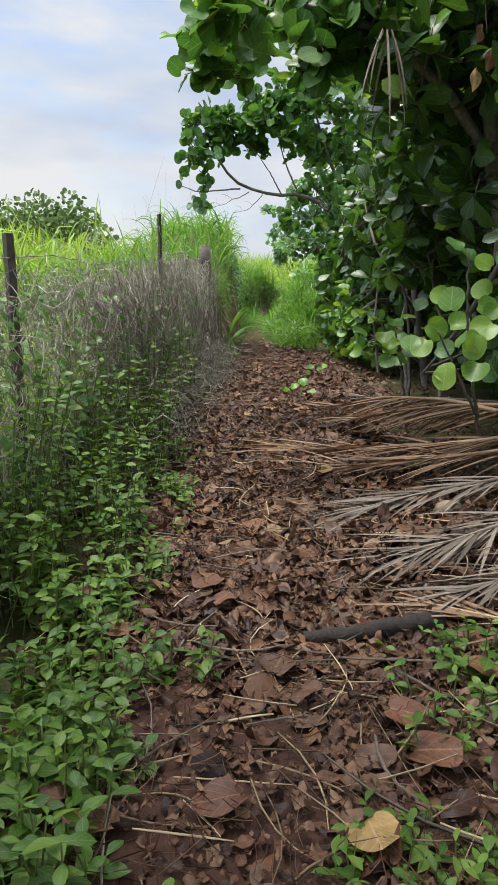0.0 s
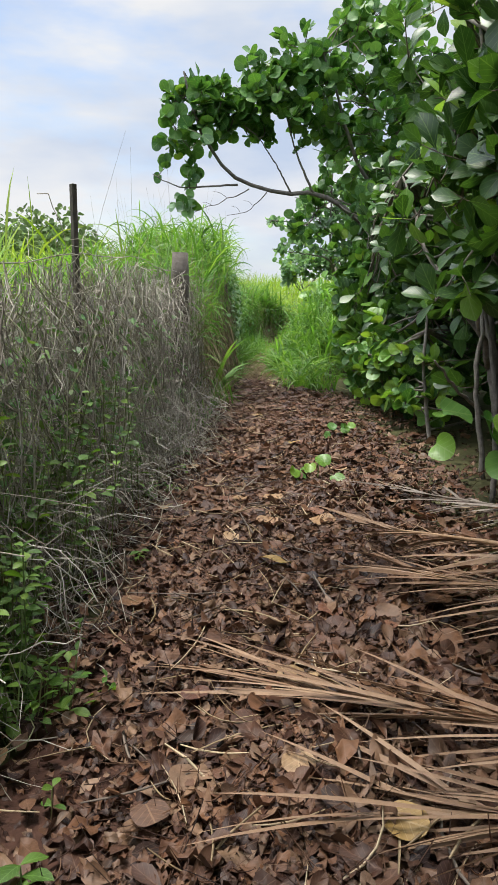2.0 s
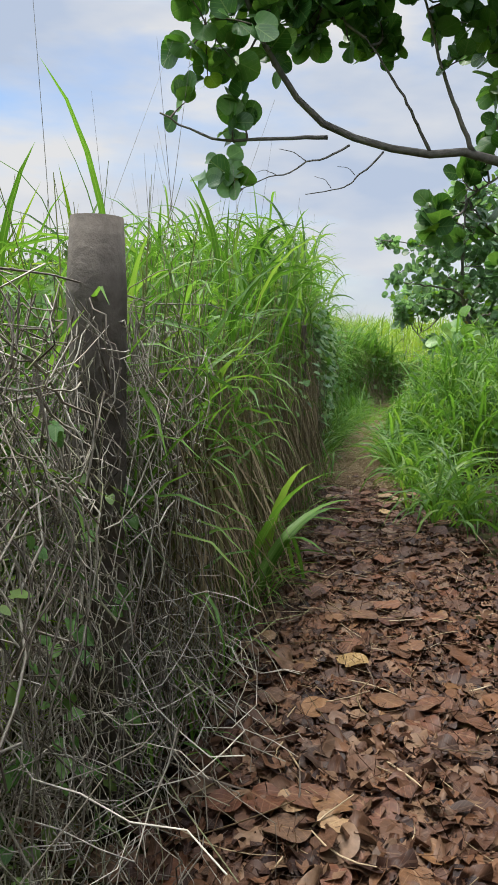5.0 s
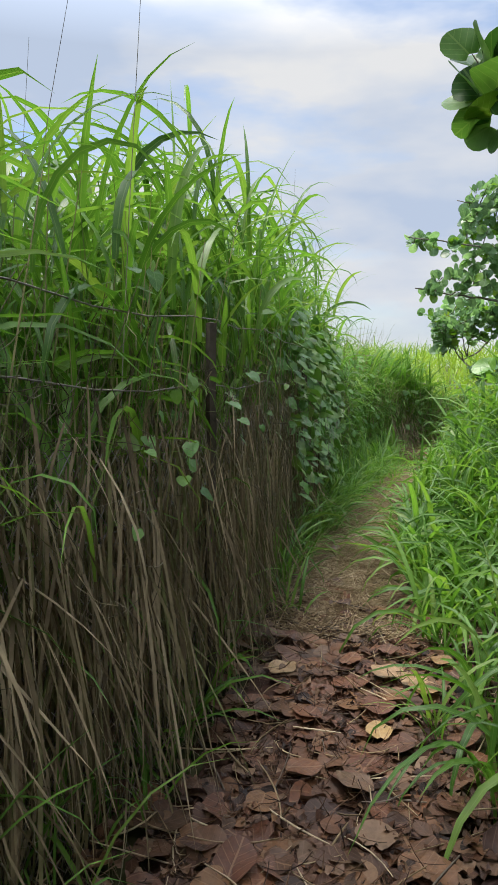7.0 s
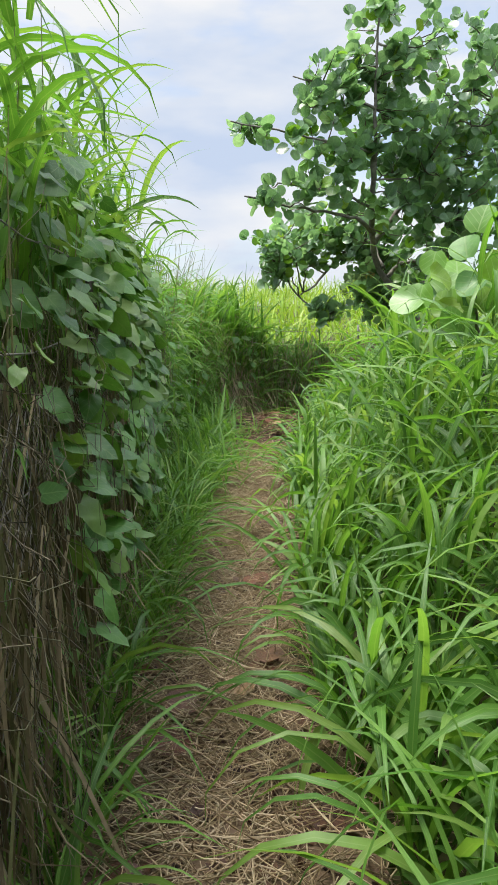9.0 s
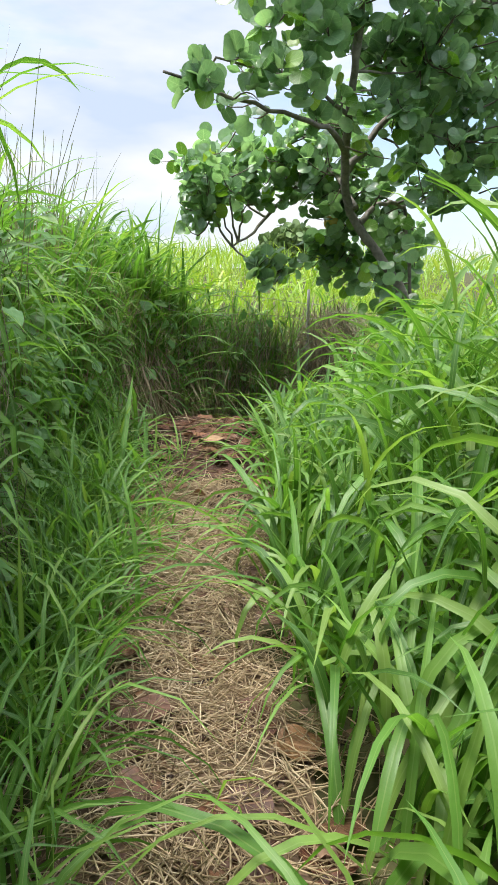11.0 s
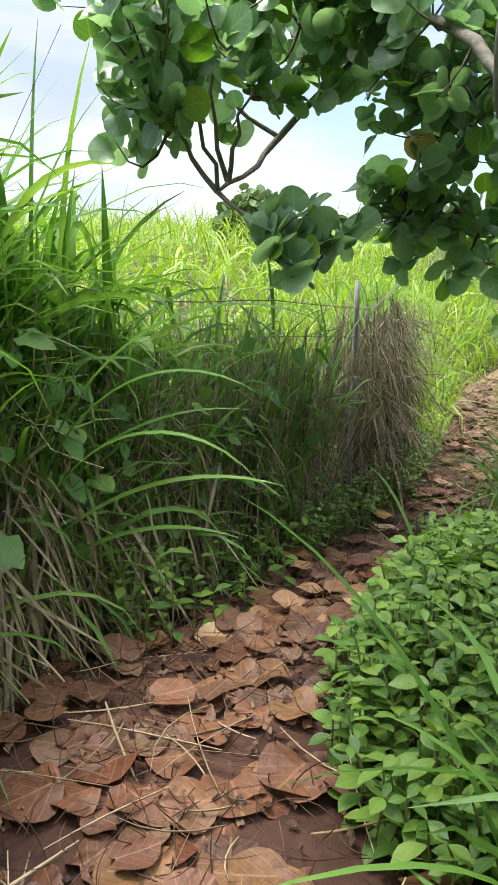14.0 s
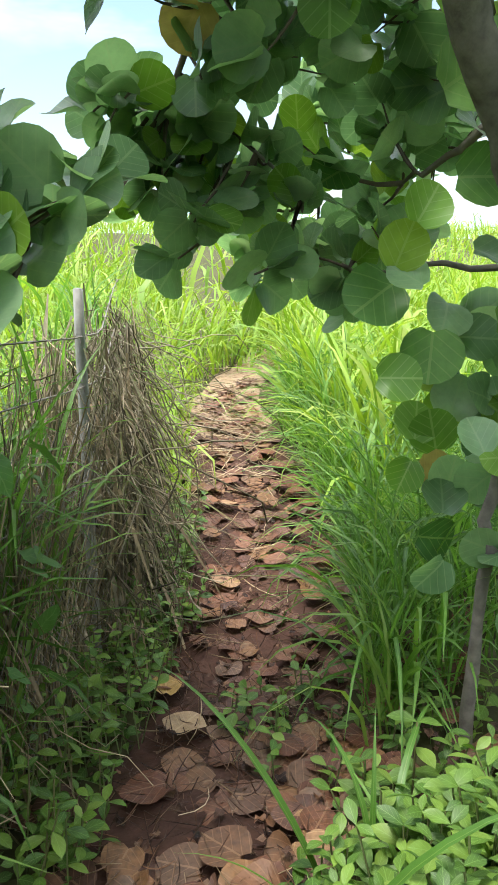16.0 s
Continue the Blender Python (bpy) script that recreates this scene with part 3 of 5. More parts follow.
def straw(name, label, specs, mat):
    lines, rad = [], []
    for n, y0, y1, spread, l0, l1, r in specs:
        x, y = scatter(n, y0, y1, spread)
        az = rng.uniform(0, 2 * math.pi, n)
        L = rng.uniform(l0, l1, n)
        s = np.linspace(-0.5, 0.5, 5)
        bend = rng.normal(0, 0.18, n)
        px = x[:, None] + np.cos(az)[:, None] * L[:, None] * s - np.sin(az)[:, None] * (bend * L)[:, None] * (s ** 2 * 2)
        py = y[:, None] + np.sin(az)[:, None] * L[:, None] * s + np.cos(az)[:, None] * (bend * L)[:, None] * (s ** 2 * 2)
        pz = ground_z(px, py) + 0.05 + rng.uniform(0, 0.045, n)[:, None] + rng.normal(0, 0.05, n)[:, None] * s + rng.uniform(0, 0.06, n)[:, None] * s ** 2
        lines.append(np.stack([px, py, pz], -1))
        rad.append(np.full((n, 5), r) * rng.uniform(0.5, 1.4, n)[:, None] * np.array([0.7, 1, 1, 0.9, 0.5]))
    v, f, u = tubes(np.concatenate(lines), np.concatenate(rad), 3)
    return thing(name, label, "straw", kind="stuff", me=mesh_of(name, v, f, mat, u))


straw("dry_grass_stems", "trampled straw-coloured dry grass on the path", [
    (10500, 15.5, 22.5, 0.75, 0.05, 0.26, 0.0022), (90, 22.4, 24, 0.8, 0.08, 0.4, 0.0028), (500, 1, 9, 0.8, 0.1, 0.4, 0.0035), (350, 9, 16, 0.8, 0.1, 0.4, 0.003),
    (130, 22.5, 28, 0.8, 0.1, 0.4, 0.0022), (500, 28, 31, 0.8, 0.1, 0.4, 0.003)], M_STRAW)
straw("leaf_fibres", "fine brown shreds of leaf and straw on the path", [(5200, 0.8, 9, 0.62, 0.03, 0.16, 0.0016), (3000, 9, 16, 0.7, 0.03, 0.16, 0.0016), (2500, 22.5, 28, 0.7, 0.03, 0.16, 0.0016)], M_LITTER)
straw("fallen_twigs", "thin brown twigs lying among dead leaves", [
    (160, 0.8, 9, 0.9, 0.15, 0.6, 0.005), (60, 9, 16, 0.9, 0.15, 0.5, 0.004)], M_TWIG)


# ---- fence ----
def fence_top(y):
    return np.interp(y, [3, 9, 23, 25], [1.42, 1.62, 1.6, 1.36])


fence = thing("fence", "old chain-link fence with weathered posts and sagging barbed wire", "fence")


def post(x, y, h, r, sides, mat, label, lean=0.0, square=False):
    z0 = float(ground_z(x, y)) - 0.1
    pts = [(x, y, z0), (x + lean * 0.5, y, z0 + h * 0.5), (x + lean, y, z0 + h + 0.1)]
    (v, f, u), _, _ = limb(pts, r, r * 0.93, sides, 0.003 if not square else 0.0, 10)
    return part("post", mesh_of("post", v, f, mat, u, smooth=sides > 4), fence, label)


post(-1.12, 3.6, 1.55, 0.03, 4, M_POST, "thin squared grey timber post")
post(-0.84, 7.3, 1.92, 0.022, 4, M_POST, "slender grey squared post")
post(-0.62, 10.45, 1.8, 0.085, 12, M_POST, "thick round weathered timber post", 0.02)
post(-0.35, 14.76, 1.6, 0.022, 4, M_IRON, "rusty angle-iron post")
post(-0.44, 18.2, 1.6, 0.024, 4, M_IRON, "rusty angle-iron post")
post(2.4, 26.68, 1.5, 0.02, 6, M_PIPE, "slim galvanised metal post")

fy = np.concatenate([np.arange(-3, 24, 0.4), np.arange(24, 28.3, 0.2)])
for k, share in enumerate((1.0, 0.84, 0.6)):
    line = np.stack([fence_x(fy), fy, ground_z(fence_x(fy), fy) + fence_top(fy) * share + 0.025 * np.sin(fy * 0.9 + k * 2.3)], 1)
    v, f, u = tubes(line[None], np.full((1, len(fy)), 0.0028), 4)
    strand = part("barbed_wire", mesh_of("barbed_wire", v, f, M_WIRE, u), fence)
    steps = np.arange(0, len(fy) * 4)
    at = np.stack([np.interp(steps / 4, np.arange(len(fy)), line[:, i]) for i in range(3)], 1)
    d = unit(rng.normal(0, 1, at.shape)) * 0.022
    v, f, u = tubes(np.stack([at - d, at, at + d], 1), np.full((len(at), 3), 0.0015), 3)
    part("barb", mesh_of("barb", v, f, M_WIRE, u), strand, kind="stuff")


def chain_link(y0, y1, top):
    """Diagonal mesh wires along the fence line."""
    ys = np.linspace(y0, y1, 400)
    arc = np.concatenate([[0], np.cumsum(np.hypot(np.diff(ys), np.diff(fence_x(ys))))])
    total = arc[-1]
    lines = []
    zs = np.linspace(0.03, top, 9)
    for sgn in (1, -1):
        for s0 in np.arange(-top, total + top, 0.085):
            s = s0 + sgn * (zs - 0.03 - (0 if sgn > 0 else top)) + (0 if sgn > 0 else 0)
            if s.min() < 0 or s.max() > total:
                continue
            y = np.interp(s, arc, ys)
            x = fence_x(y) + 0.015 * np.sin(y * 5) + sgn * 0.002
            lines.append(np.stack([x, y, ground_z(x, y) + zs], 1))
    v, f, u = tubes(np.array(lines), np.full((len(lines), 9), 0.0017), 3)
    return part("chain_link", mesh_of("chain_link", v, f, M_WIRE, u), fence, "dull grey diamond wire mesh")


chain_link(1.0, 11.0, 1.35)
chain_link(11.0, 20.0, 1.2)
chain_link(23.5, 29.0, 1.05)


# ---- dead vines on the fence ----
def tangle(name, label, y0, y1, n, z0, z1, depth, hang, mat, r=0.0014, longer=1.0, out=0.0):
    y = rng.uniform(y0, y1, n)
    z = z0 + (z1 - z0) * rng.random(n) ** 0.8
    skirt = out * np.clip(1 - (z - z0) / (z1 - z0), 0, 1) * rng.random(n)
    x = fence_x(y) + rng.normal(0, depth, n) + skirt
    start = np.stack([x, y, ground_z(x, y) + z * fence_top(y) / 1.4], 1)
    S = 7
    d = np.stack([rng.normal(0, 0.35, n), rng.normal(0, 1, n), rng.normal(-hang, 0.7, n)], 1)
    L = rng.uniform(0.15, 0.6, n) * longer
    pts = [start]
    for k in range(S - 1):
        d = unit(d + rng.normal(0, 0.45, d.shape) + np.array([0, 0, -0.12 * hang]))
        pts.append(pts[-1] + d * (L / (S - 1))[:, None])
    P = np.stack(pts, 1)
    P[..., 0] = np.where(P[..., 1] < 22, np.minimum(P[..., 0], fence_x(P[..., 1]) + 0.16 + out), P[..., 0])
    P[..., 2] = np.maximum(P[..., 2], 0.02)
    v, f, u = tubes(P, np.full((n, S), r) * rng.uniform(0.5, 1.5, n)[:, None], 3)
    return thing(name, label, "dead vines", kind="stuff", me=mesh_of(name, v, f, mat, u))


tangle("dead_vines", "tangled grey leafless vines hanging over the fence", 5.0, 11.3, 4000, 0.15, 1.4, 0.06, 1.2, M_VINE, 0.0019)
tangle("dead_vines", "grey vine stems spreading from the fence's foot over the soil", 4.5, 11.4, 2600, 0.02, 0.6, 0.06, 0.6, M_VINE, 0.0017, 1.2, 0.42)
tangle("dead_vines", "long drooping grey runners hung on the wire", 5.0, 11.2, 1000, 0.8, 1.4, 0.06, 2.2, M_VINE, 0.0026, 1.9)
tangle("dead_vines", "sparse grey vine stems threaded through wire mesh", -1, 6.3, 3600, 0.1, 1.36, 0.08, 0.8, M_VINE, 0.0018)
tangle("dead_vines", "brown leafless runners under the grass wall", 11, 21, 4200, 0.0, 1.3, 0.05, 1.8, M_THATCH, 0.0011)
tangle("dead_vines", "dry brown runners along the far fence", 23, 29.5, 1800, 0.0, 1.15, 0.08, 1.2, M_TAN, 0.0012)


# ---- tall grass ----
def near_fence(n, y0, y1, d0, d1):
    """Places on the field's side of the fence, d metres behind it."""
    y = rng.uniform(y0, y1, n)
    t = rng.uniform(d0, d1, n)
    e = 0.05
    tx, ty = fence_x(y + e) - fence_x(y - e), np.full(n, 2 * e)
    k = np.hypot(tx, ty)
    return fence_x(y) - t * ty / k, y + t * tx / k


def grass(name, label, x, y, h0, h1, z_share, l0, l1, w0, w1, mat, face=None, lean=0.25, curl=1.5, seg=5, fold=True, category="grass", lean0=0.12):
    n = len(x)
    H = rng.uniform(h0, h1, n) if np.isscalar(h0) else h0 * rng.uniform(0.8, 1.15, n)
    L = rng.uniform(l0, l1, n)
    base = put(x, y, 0.0)
    base[:, 2] += np.maximum(0, H - L * 0.75) * rng.uniform(*z_share, n)
    az = rng.uniform(0, 2 * math.pi, n) if face is None else face + rng.normal(0, 1.1, n)
    v, f, u = blades(base, az, np.abs(rng.normal(lean0, lean, n)), np.abs(rng.normal(curl, 0.6, n)), L, rng.uniform(w0, w1, n), seg, fold)
    k = len(v) // n
    p = v.reshape(n, k, 3)
    reach = np.where(p[..., 2] < 1.8, 0.38, 0.14)
    clear = ~((np.abs(p[..., 0] - path_x(p[..., 1])) < reach) & (p[..., 2] > 0.45) & (p[..., 1] < 26)).any(1)  # the trodden way is kept open
    v, u = p[clear].reshape(-1, 3), u.reshape(n, k, 2)[clear].reshape(-1, 2)
    f = f[:len(f) // n * int(clear.sum())]
    return thing(name, label, category, kind="stuff", me=mesh_of(name, v, f, mat, u))


def stalks(name, label, x, y, h0, h1, r, mat, lean=0.12, category="grass"):
    n = len(x)
    b = put(x, y)
    s = np.linspace(0, 1, 5)
    d = rng.normal(0, lean, (n, 2))
    H = rng.uniform(h0, h1, n)
    P = np.zeros((n, 5, 3))
    P[..., 0] = b[:, 0:1] + d[:, 0:1] * H[:, None] * s ** 1.6
    P[..., 1] = b[:, 1:2] + d[:, 1:2] * H[:, None] * s ** 1.6
    P[..., 2] = b[:, 2:3] + H[:, None] * s
    clear = ~((np.abs(P[..., 0] - path_x(P[..., 1])) < 0.45) & (P[..., 2] > 0.3) & (P[..., 1] < 26)).any(1)
    P, n = P[clear], int(clear.sum())
    v, f, u = tubes(P, r * np.array([1, 0.95, 0.85, 0.65, 0.3])[None] * rng.uniform(0.7, 1.3, n)[:, None], 3)
    return thing(name, label, category, kind="stuff", me=mesh_of(name, v, f, mat, u))


# the wall of grass behind the fence along the middle of the trail
x, y = near_fence(6200, 12.3, 23.9, 0.0, 1.5)
grass("tall_grass", "tall arching bright green grass behind the fence", x, y, 1.95 + 0.8 * np.clip((y - 13) / 2.8, 0, 1) - 1.0 * np.clip((y - 19.5) / 2.5, 0, 1), 0, (0.55, 1.0), 0.6, 1.25, 0.02, 0.046, M_GRASS, seg=8, curl=2.2)
x, y = near_fence(2600, 10.6, 13, 0.0, 1.5)
grass("tall_grass", "arching green grass beyond the thick post", x, y, 1.4, 2.2, (0.4, 1.0), 0.5, 1.1, 0.012, 0.034, M_GRASS, seg=6, curl=1.7)
x, y = near_fence(2000, 8.5, 10.6, 0.4, 2.2)
grass("tall_grass", "green grass behind the vine-covered fence", x, y, 1.0, 1.9, (0.4, 1.0), 0.5, 1.0, 0.012, 0.03, M_GRASS, seg=5, curl=1.7)
x, y = near_fence(2600, 2.0, 10.6, 0.25, 1.8)
grass("field_grass", "light green grass seen through the wire mesh", x, y, 0.5, 1.25, (0.1, 1.0), 0.4, 0.9, 0.012, 0.03, M_GRASS_FAR, seg=5, curl=1.7)
x, y = near_fence(2300, 10.8, 23.6, -0.1, 0.3)
thin = (y > 16.8) | (rng.random(2300) < 0.22)
x, y = x[thin], y[thin]
grass("tall_grass", "lower leaves of the grass wall beside the path", x, y, 0.9, 1.9, (0.5, 1.0), 0.4, 0.8, 0.01, 0.026, M_GRASS, face=-0.1, lean=0.4, curl=2.1, seg=6)
x, y = near_fence(2200, 10.6, 23.6, 0.0, 1.2)
stalks("grass_stalks", "upright pale green grass stalks", x, y, 1.2, 2.1, 0.0045, M_STALK)
x, y = near_fence(90, 11, 22, 0.0, 1.6)
stalks("grass_flower_stems", "thin dry flowering grass stems above the grass", x, y, 2.3, 3.0, 0.0024, M_VINE, 0.16)
x, y = near_fence(26, 22.3, 25.2, 0.0, 1.2)
stalks("grass_flower_stems", "thin dry flowering grass stems above the grass", x, y, 1.7, 2.25, 0.0024, M_STALK, 0.2)
# dead thatch hanging at the foot of the wall
x, y = near_fence(5200, 11, 18.5, -0.1, 0.12)
grass("dead_grass", "brown dead grass hanging down the fence", x, y, 1.2, 1.8, (0.7, 1.0), 0.35, 0.8, 0.005, 0.014, M_TAN, lean0=2.75, lean=0.2, curl=0.3, seg=5, fold=False, category="dead grass")
# extra dense stems, added to stop field light and darken the wall's gaps
x, y = near_fence(6000, 11, 23, 0.14, 0.9)
stalks("grass_stalks", "brown dead grass stems packed to block light behind the fence", x, y, 0.8, 1.7, 0.005, M_THATCH, 0.12, "dead grass")
# the wall that turns across and along the fence at the end
x, y = near_fence(3000, 23.0, 25.4, -0.02, 0.9)
grass("tall_grass", "tall green grass behind the far fence", x, y, 1.75 - 0.2 * np.clip((y - 24.1) / 0.6, 0, 1), 0, (0.3, 1.0), 0.4, 1.0, 0.012, 0.034, M_GRASS, seg=6, curl=1.7)
x, y = near_fence(1500, 25.2, 26.5, 0.0, 0.9)
grass("tall_grass", "thin low grass behind the far wire fence", x, y, 0.9, 1.6, (0.3, 1.0), 0.4, 0.8, 0.012, 0.026, M_GRASS, seg=5, curl=1.7)
x, y = near_fence(700, 24.4, 25.3, 0.02, 0.6)
grass("tall_grass", "tall broad-bladed grass at the fence's turn", x, y, 1.5, 2.05, (0.6, 1.0), 0.6, 1.1, 0.022, 0.046, M_GRASS, seg=7, curl=1.5)
# stems added along the far fence to hold back light from the field
x, y = near_fence(2000, 23.2, 26.5, 0.02, 0.6)
stalks("grass_stalks", "grey-brown dead stems packed to block light at the far fence", x, y, 0.35, 1.25, 0.005, M_THATCH, 0.13, "dead grass")
x, y = near_fence(420, 22.9, 25.6, -0.08, 0.25)
grass("tall_grass", "long arching blades reaching over the path", x, y, 0.8, 1.6, (0.3, 1.0), 0.45, 0.9, 0.012, 0.028, M_GRASS, face=-0.7, lean0=0.45, lean=0.3, curl=1.5, seg=8)
x, y = near_fence(900, 22.8, 26.2, -0.06, 0.3)
grass("tall_grass", "green stems and narrow leaves along the far fence", x, y, 0.5, 1.4, (0.0, 1.0), 0.4, 0.9, 0.01, 0.024, M_GRASS, lean=0.22, curl=0.9, seg=5)
x, y = near_fence(800, 23.9, 25.6, -0.14, 0.05)
grass("dead_grass", "tan withered blades hanging down the far fence", x, y, 0.7, 1.25, (0.6, 1.0), 0.4, 0.8, 0.007, 0.018, M_TAN, lean0=2.6, lean=0.25, curl=0.4, fold=False, category="dead grass")
x, y = near_fence(900, 22.8, 26.3, -0.04, 0.3)
grass("dead_grass", "grey-brown dead grass along the far fence", x, y, 0.9, 1.3, (0.6, 1.0), 0.3, 0.65, 0.005, 0.012, M_TAN, lean0=2.55, lean=0.3, curl=0.4, fold=False, category="dead grass")
x, y = near_fence(900, 26.72, 28.0, -0.14, 0.3)
grass("dead_grass", "shaggy brown dead grass hanging over the corner", x, y, 1.2, 1.75, (0.45, 1.0), 0.4, 0.9, 0.007, 0.017, M_TAN, lean0=2.7, lean=0.3, curl=0.45, fold=False, category="dead grass")
x, y = near_fence(1500, 26.72, 28.0, -0.1, 0.35)
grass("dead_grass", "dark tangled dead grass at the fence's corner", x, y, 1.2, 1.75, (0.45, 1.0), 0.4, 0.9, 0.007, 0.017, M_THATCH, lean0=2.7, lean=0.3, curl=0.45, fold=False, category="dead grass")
tangle("dead_vines", "dark dry runners over the corner thatch", 26.6, 28.0, 900, 0.3, 1.35, 0.1, 1.6, M_THATCH, 0.0025, 1.5)
x, y = near_fence(1500, 22.8, 26.6, 0.0, 0.45)
stalks("grass_stalks", "dry upright grass stems along the far fence", x, y, 0.5, 1.35, 0.0045, M_STRAW, 0.13)
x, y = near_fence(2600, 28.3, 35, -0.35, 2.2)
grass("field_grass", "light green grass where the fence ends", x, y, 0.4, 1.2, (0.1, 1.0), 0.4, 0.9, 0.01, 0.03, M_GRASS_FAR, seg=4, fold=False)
x, y = near_fence(260, 27.2, 29.5, 0.05, 0.5)
grass("tall_grass", "tall grass clump at the fence's corner", x, y, 1.0, 1.6, (0.5, 1.0), 0.4, 0.8, 0.01, 0.022, M_GRASS, seg=5)

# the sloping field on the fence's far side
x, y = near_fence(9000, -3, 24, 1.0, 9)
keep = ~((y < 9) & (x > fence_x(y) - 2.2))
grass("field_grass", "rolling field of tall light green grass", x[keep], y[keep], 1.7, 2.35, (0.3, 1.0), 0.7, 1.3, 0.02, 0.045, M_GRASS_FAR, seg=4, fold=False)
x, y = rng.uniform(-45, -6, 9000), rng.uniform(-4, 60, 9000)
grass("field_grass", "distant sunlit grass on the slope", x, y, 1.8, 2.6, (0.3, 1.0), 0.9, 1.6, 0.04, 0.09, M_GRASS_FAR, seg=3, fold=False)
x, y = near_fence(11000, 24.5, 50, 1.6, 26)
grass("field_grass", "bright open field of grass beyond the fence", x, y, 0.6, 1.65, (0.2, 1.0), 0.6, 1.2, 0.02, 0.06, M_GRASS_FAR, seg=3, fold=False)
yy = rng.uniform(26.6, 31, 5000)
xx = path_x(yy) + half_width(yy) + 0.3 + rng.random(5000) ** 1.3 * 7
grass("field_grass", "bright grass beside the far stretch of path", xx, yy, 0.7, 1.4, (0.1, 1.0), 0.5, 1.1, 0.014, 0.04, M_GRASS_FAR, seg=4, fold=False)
yy = rng.uniform(28, 33, 900)
xx = path_x(yy) - half_width(yy) - rng.random(900) * 0.5
grass("field_grass", "short grass at the path's edge", xx, yy, 0.2, 0.5, (0.0, 0.3), 0.25, 0.5, 0.008, 0.02, M_GRASS_FAR, seg=3, fold=False)

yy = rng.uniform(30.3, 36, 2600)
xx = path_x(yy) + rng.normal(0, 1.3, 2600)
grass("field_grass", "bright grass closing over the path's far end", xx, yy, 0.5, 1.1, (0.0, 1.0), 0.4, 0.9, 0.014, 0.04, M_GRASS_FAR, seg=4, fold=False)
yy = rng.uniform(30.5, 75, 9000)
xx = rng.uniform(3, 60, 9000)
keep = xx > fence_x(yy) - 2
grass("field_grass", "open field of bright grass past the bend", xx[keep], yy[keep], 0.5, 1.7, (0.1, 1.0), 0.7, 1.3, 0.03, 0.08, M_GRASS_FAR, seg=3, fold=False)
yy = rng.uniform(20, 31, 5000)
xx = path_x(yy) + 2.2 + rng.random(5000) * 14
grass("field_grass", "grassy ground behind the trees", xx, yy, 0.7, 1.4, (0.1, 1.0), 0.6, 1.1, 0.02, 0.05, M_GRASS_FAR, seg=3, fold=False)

# grass on the open side of the trail
yy = rng.uniform(14.0, 24.2, 8200)
d = rng.random(8200) ** 1.2 * 2.6
xx = path_x(yy) + half_width(yy) + 0.06 + d
keep = ~((yy > 23.1) & (d < 1.1)) & ((yy > 16.0) | (rng.random(8200) < 0.4)) & ~((yy < 16.5) & (d > 0.6))
grass("verge_grass", "lush bright green grass at the path's edge", xx[keep], yy[keep], ((0.65 + 1.15 * np.clip(d / 0.75, 0, 1)) * np.clip((yy - 14.3) / 3.7, 0.22, 1) * (1 - 0.36 * np.clip((yy - 20.6) / 1.8, 0, 1)))[keep], 0, (0.1, 1.0), 0.4, 1.0, 0.016, 0.04, M_GRASS, lean=0.28, curl=2.1, seg=7)
yy = 16.4 + 7 * rng.random(3000) ** 0.8
xx = path_x(yy) - half_width(yy) + 0.04 - rng.random(3000) * 0.45
grass("verge_grass", "grass leaning over the trodden straw", xx, yy, 0.25, 0.95, (0.0, 0.6), 0.3, 0.7, 0.008, 0.02, M_GRASS, lean=0.35, curl=1.6, seg=5)
yy = rng.uniform(10.5, 15, 260)
xx = path_x(yy) - half_width(yy) - 0.05 - rng.random(260) * 0.25
grass("verge_grass", "scattered grass at the foot of the fence", xx, yy, 0.2, 0.6, (0.0, 0.5), 0.3, 0.7, 0.008, 0.022, M_GRASS, lean=0.35, curl=1.4, seg=5)
yy = rng.uniform(25.6, 29, 4200)
xx = path_x(yy) + half_width(yy) + 0.15 + rng.random(4200) ** 1.3 * 2.2
grass("verge_grass", "drooping grass under the round-leaved tree", xx, yy, 0.5, 1.1, (0.0, 1.0), 0.4, 0.9, 0.008, 0.02, M_GRASS, lean=0.3, curl=1.7, seg=5)

# single tufts near the walker, blade by blade
blade_shapes = []
for k in range(6):
    one = blades(np.zeros((1, 3)), np.zeros(1), np.array([0.15 + 0.1 * (k % 3)]), np.array([1.0 + 0.35 * (k % 4)]), np.array([0.6 + 0.06 * k]), np.array([0.022 + 0.002 * k]), 9, True, np.array([0.15 * (k - 2)]))
    blade_shapes.append(mesh_of("blade", *one[:1], one[1], M_GRASS, one[2]))


def tuft(x, y, n, size, label="tuft of broad bright green grass blades beside the path"):
    t = thing("grass_tuft", label, "grass", "grass tufts along the path", m=pose(x, y, float(ground_z(x, y))))
    for k in range(n):
        s = size * rng.uniform(0.6, 1.15)
        turn = rng.uniform(0, 6.28)
        reach = x + 0.4 * s * math.cos(turn) - float(path_x(y + 0.4 * s * math.sin(turn)))
        if abs(reach) < 0.26 and s > 0.5:
            s = 0.5
        part("blade", blade_shapes[int(rng.integers(6))], t, m=Matrix.LocRotScale((rng.normal(0, 0.05), rng.normal(0, 0.05), -0.01),
             Euler((rng.normal(0, 0.12), rng.normal(0, 0.12), turn)), (s, s * (1.35 if size > 1.5 else 1.0), s)))


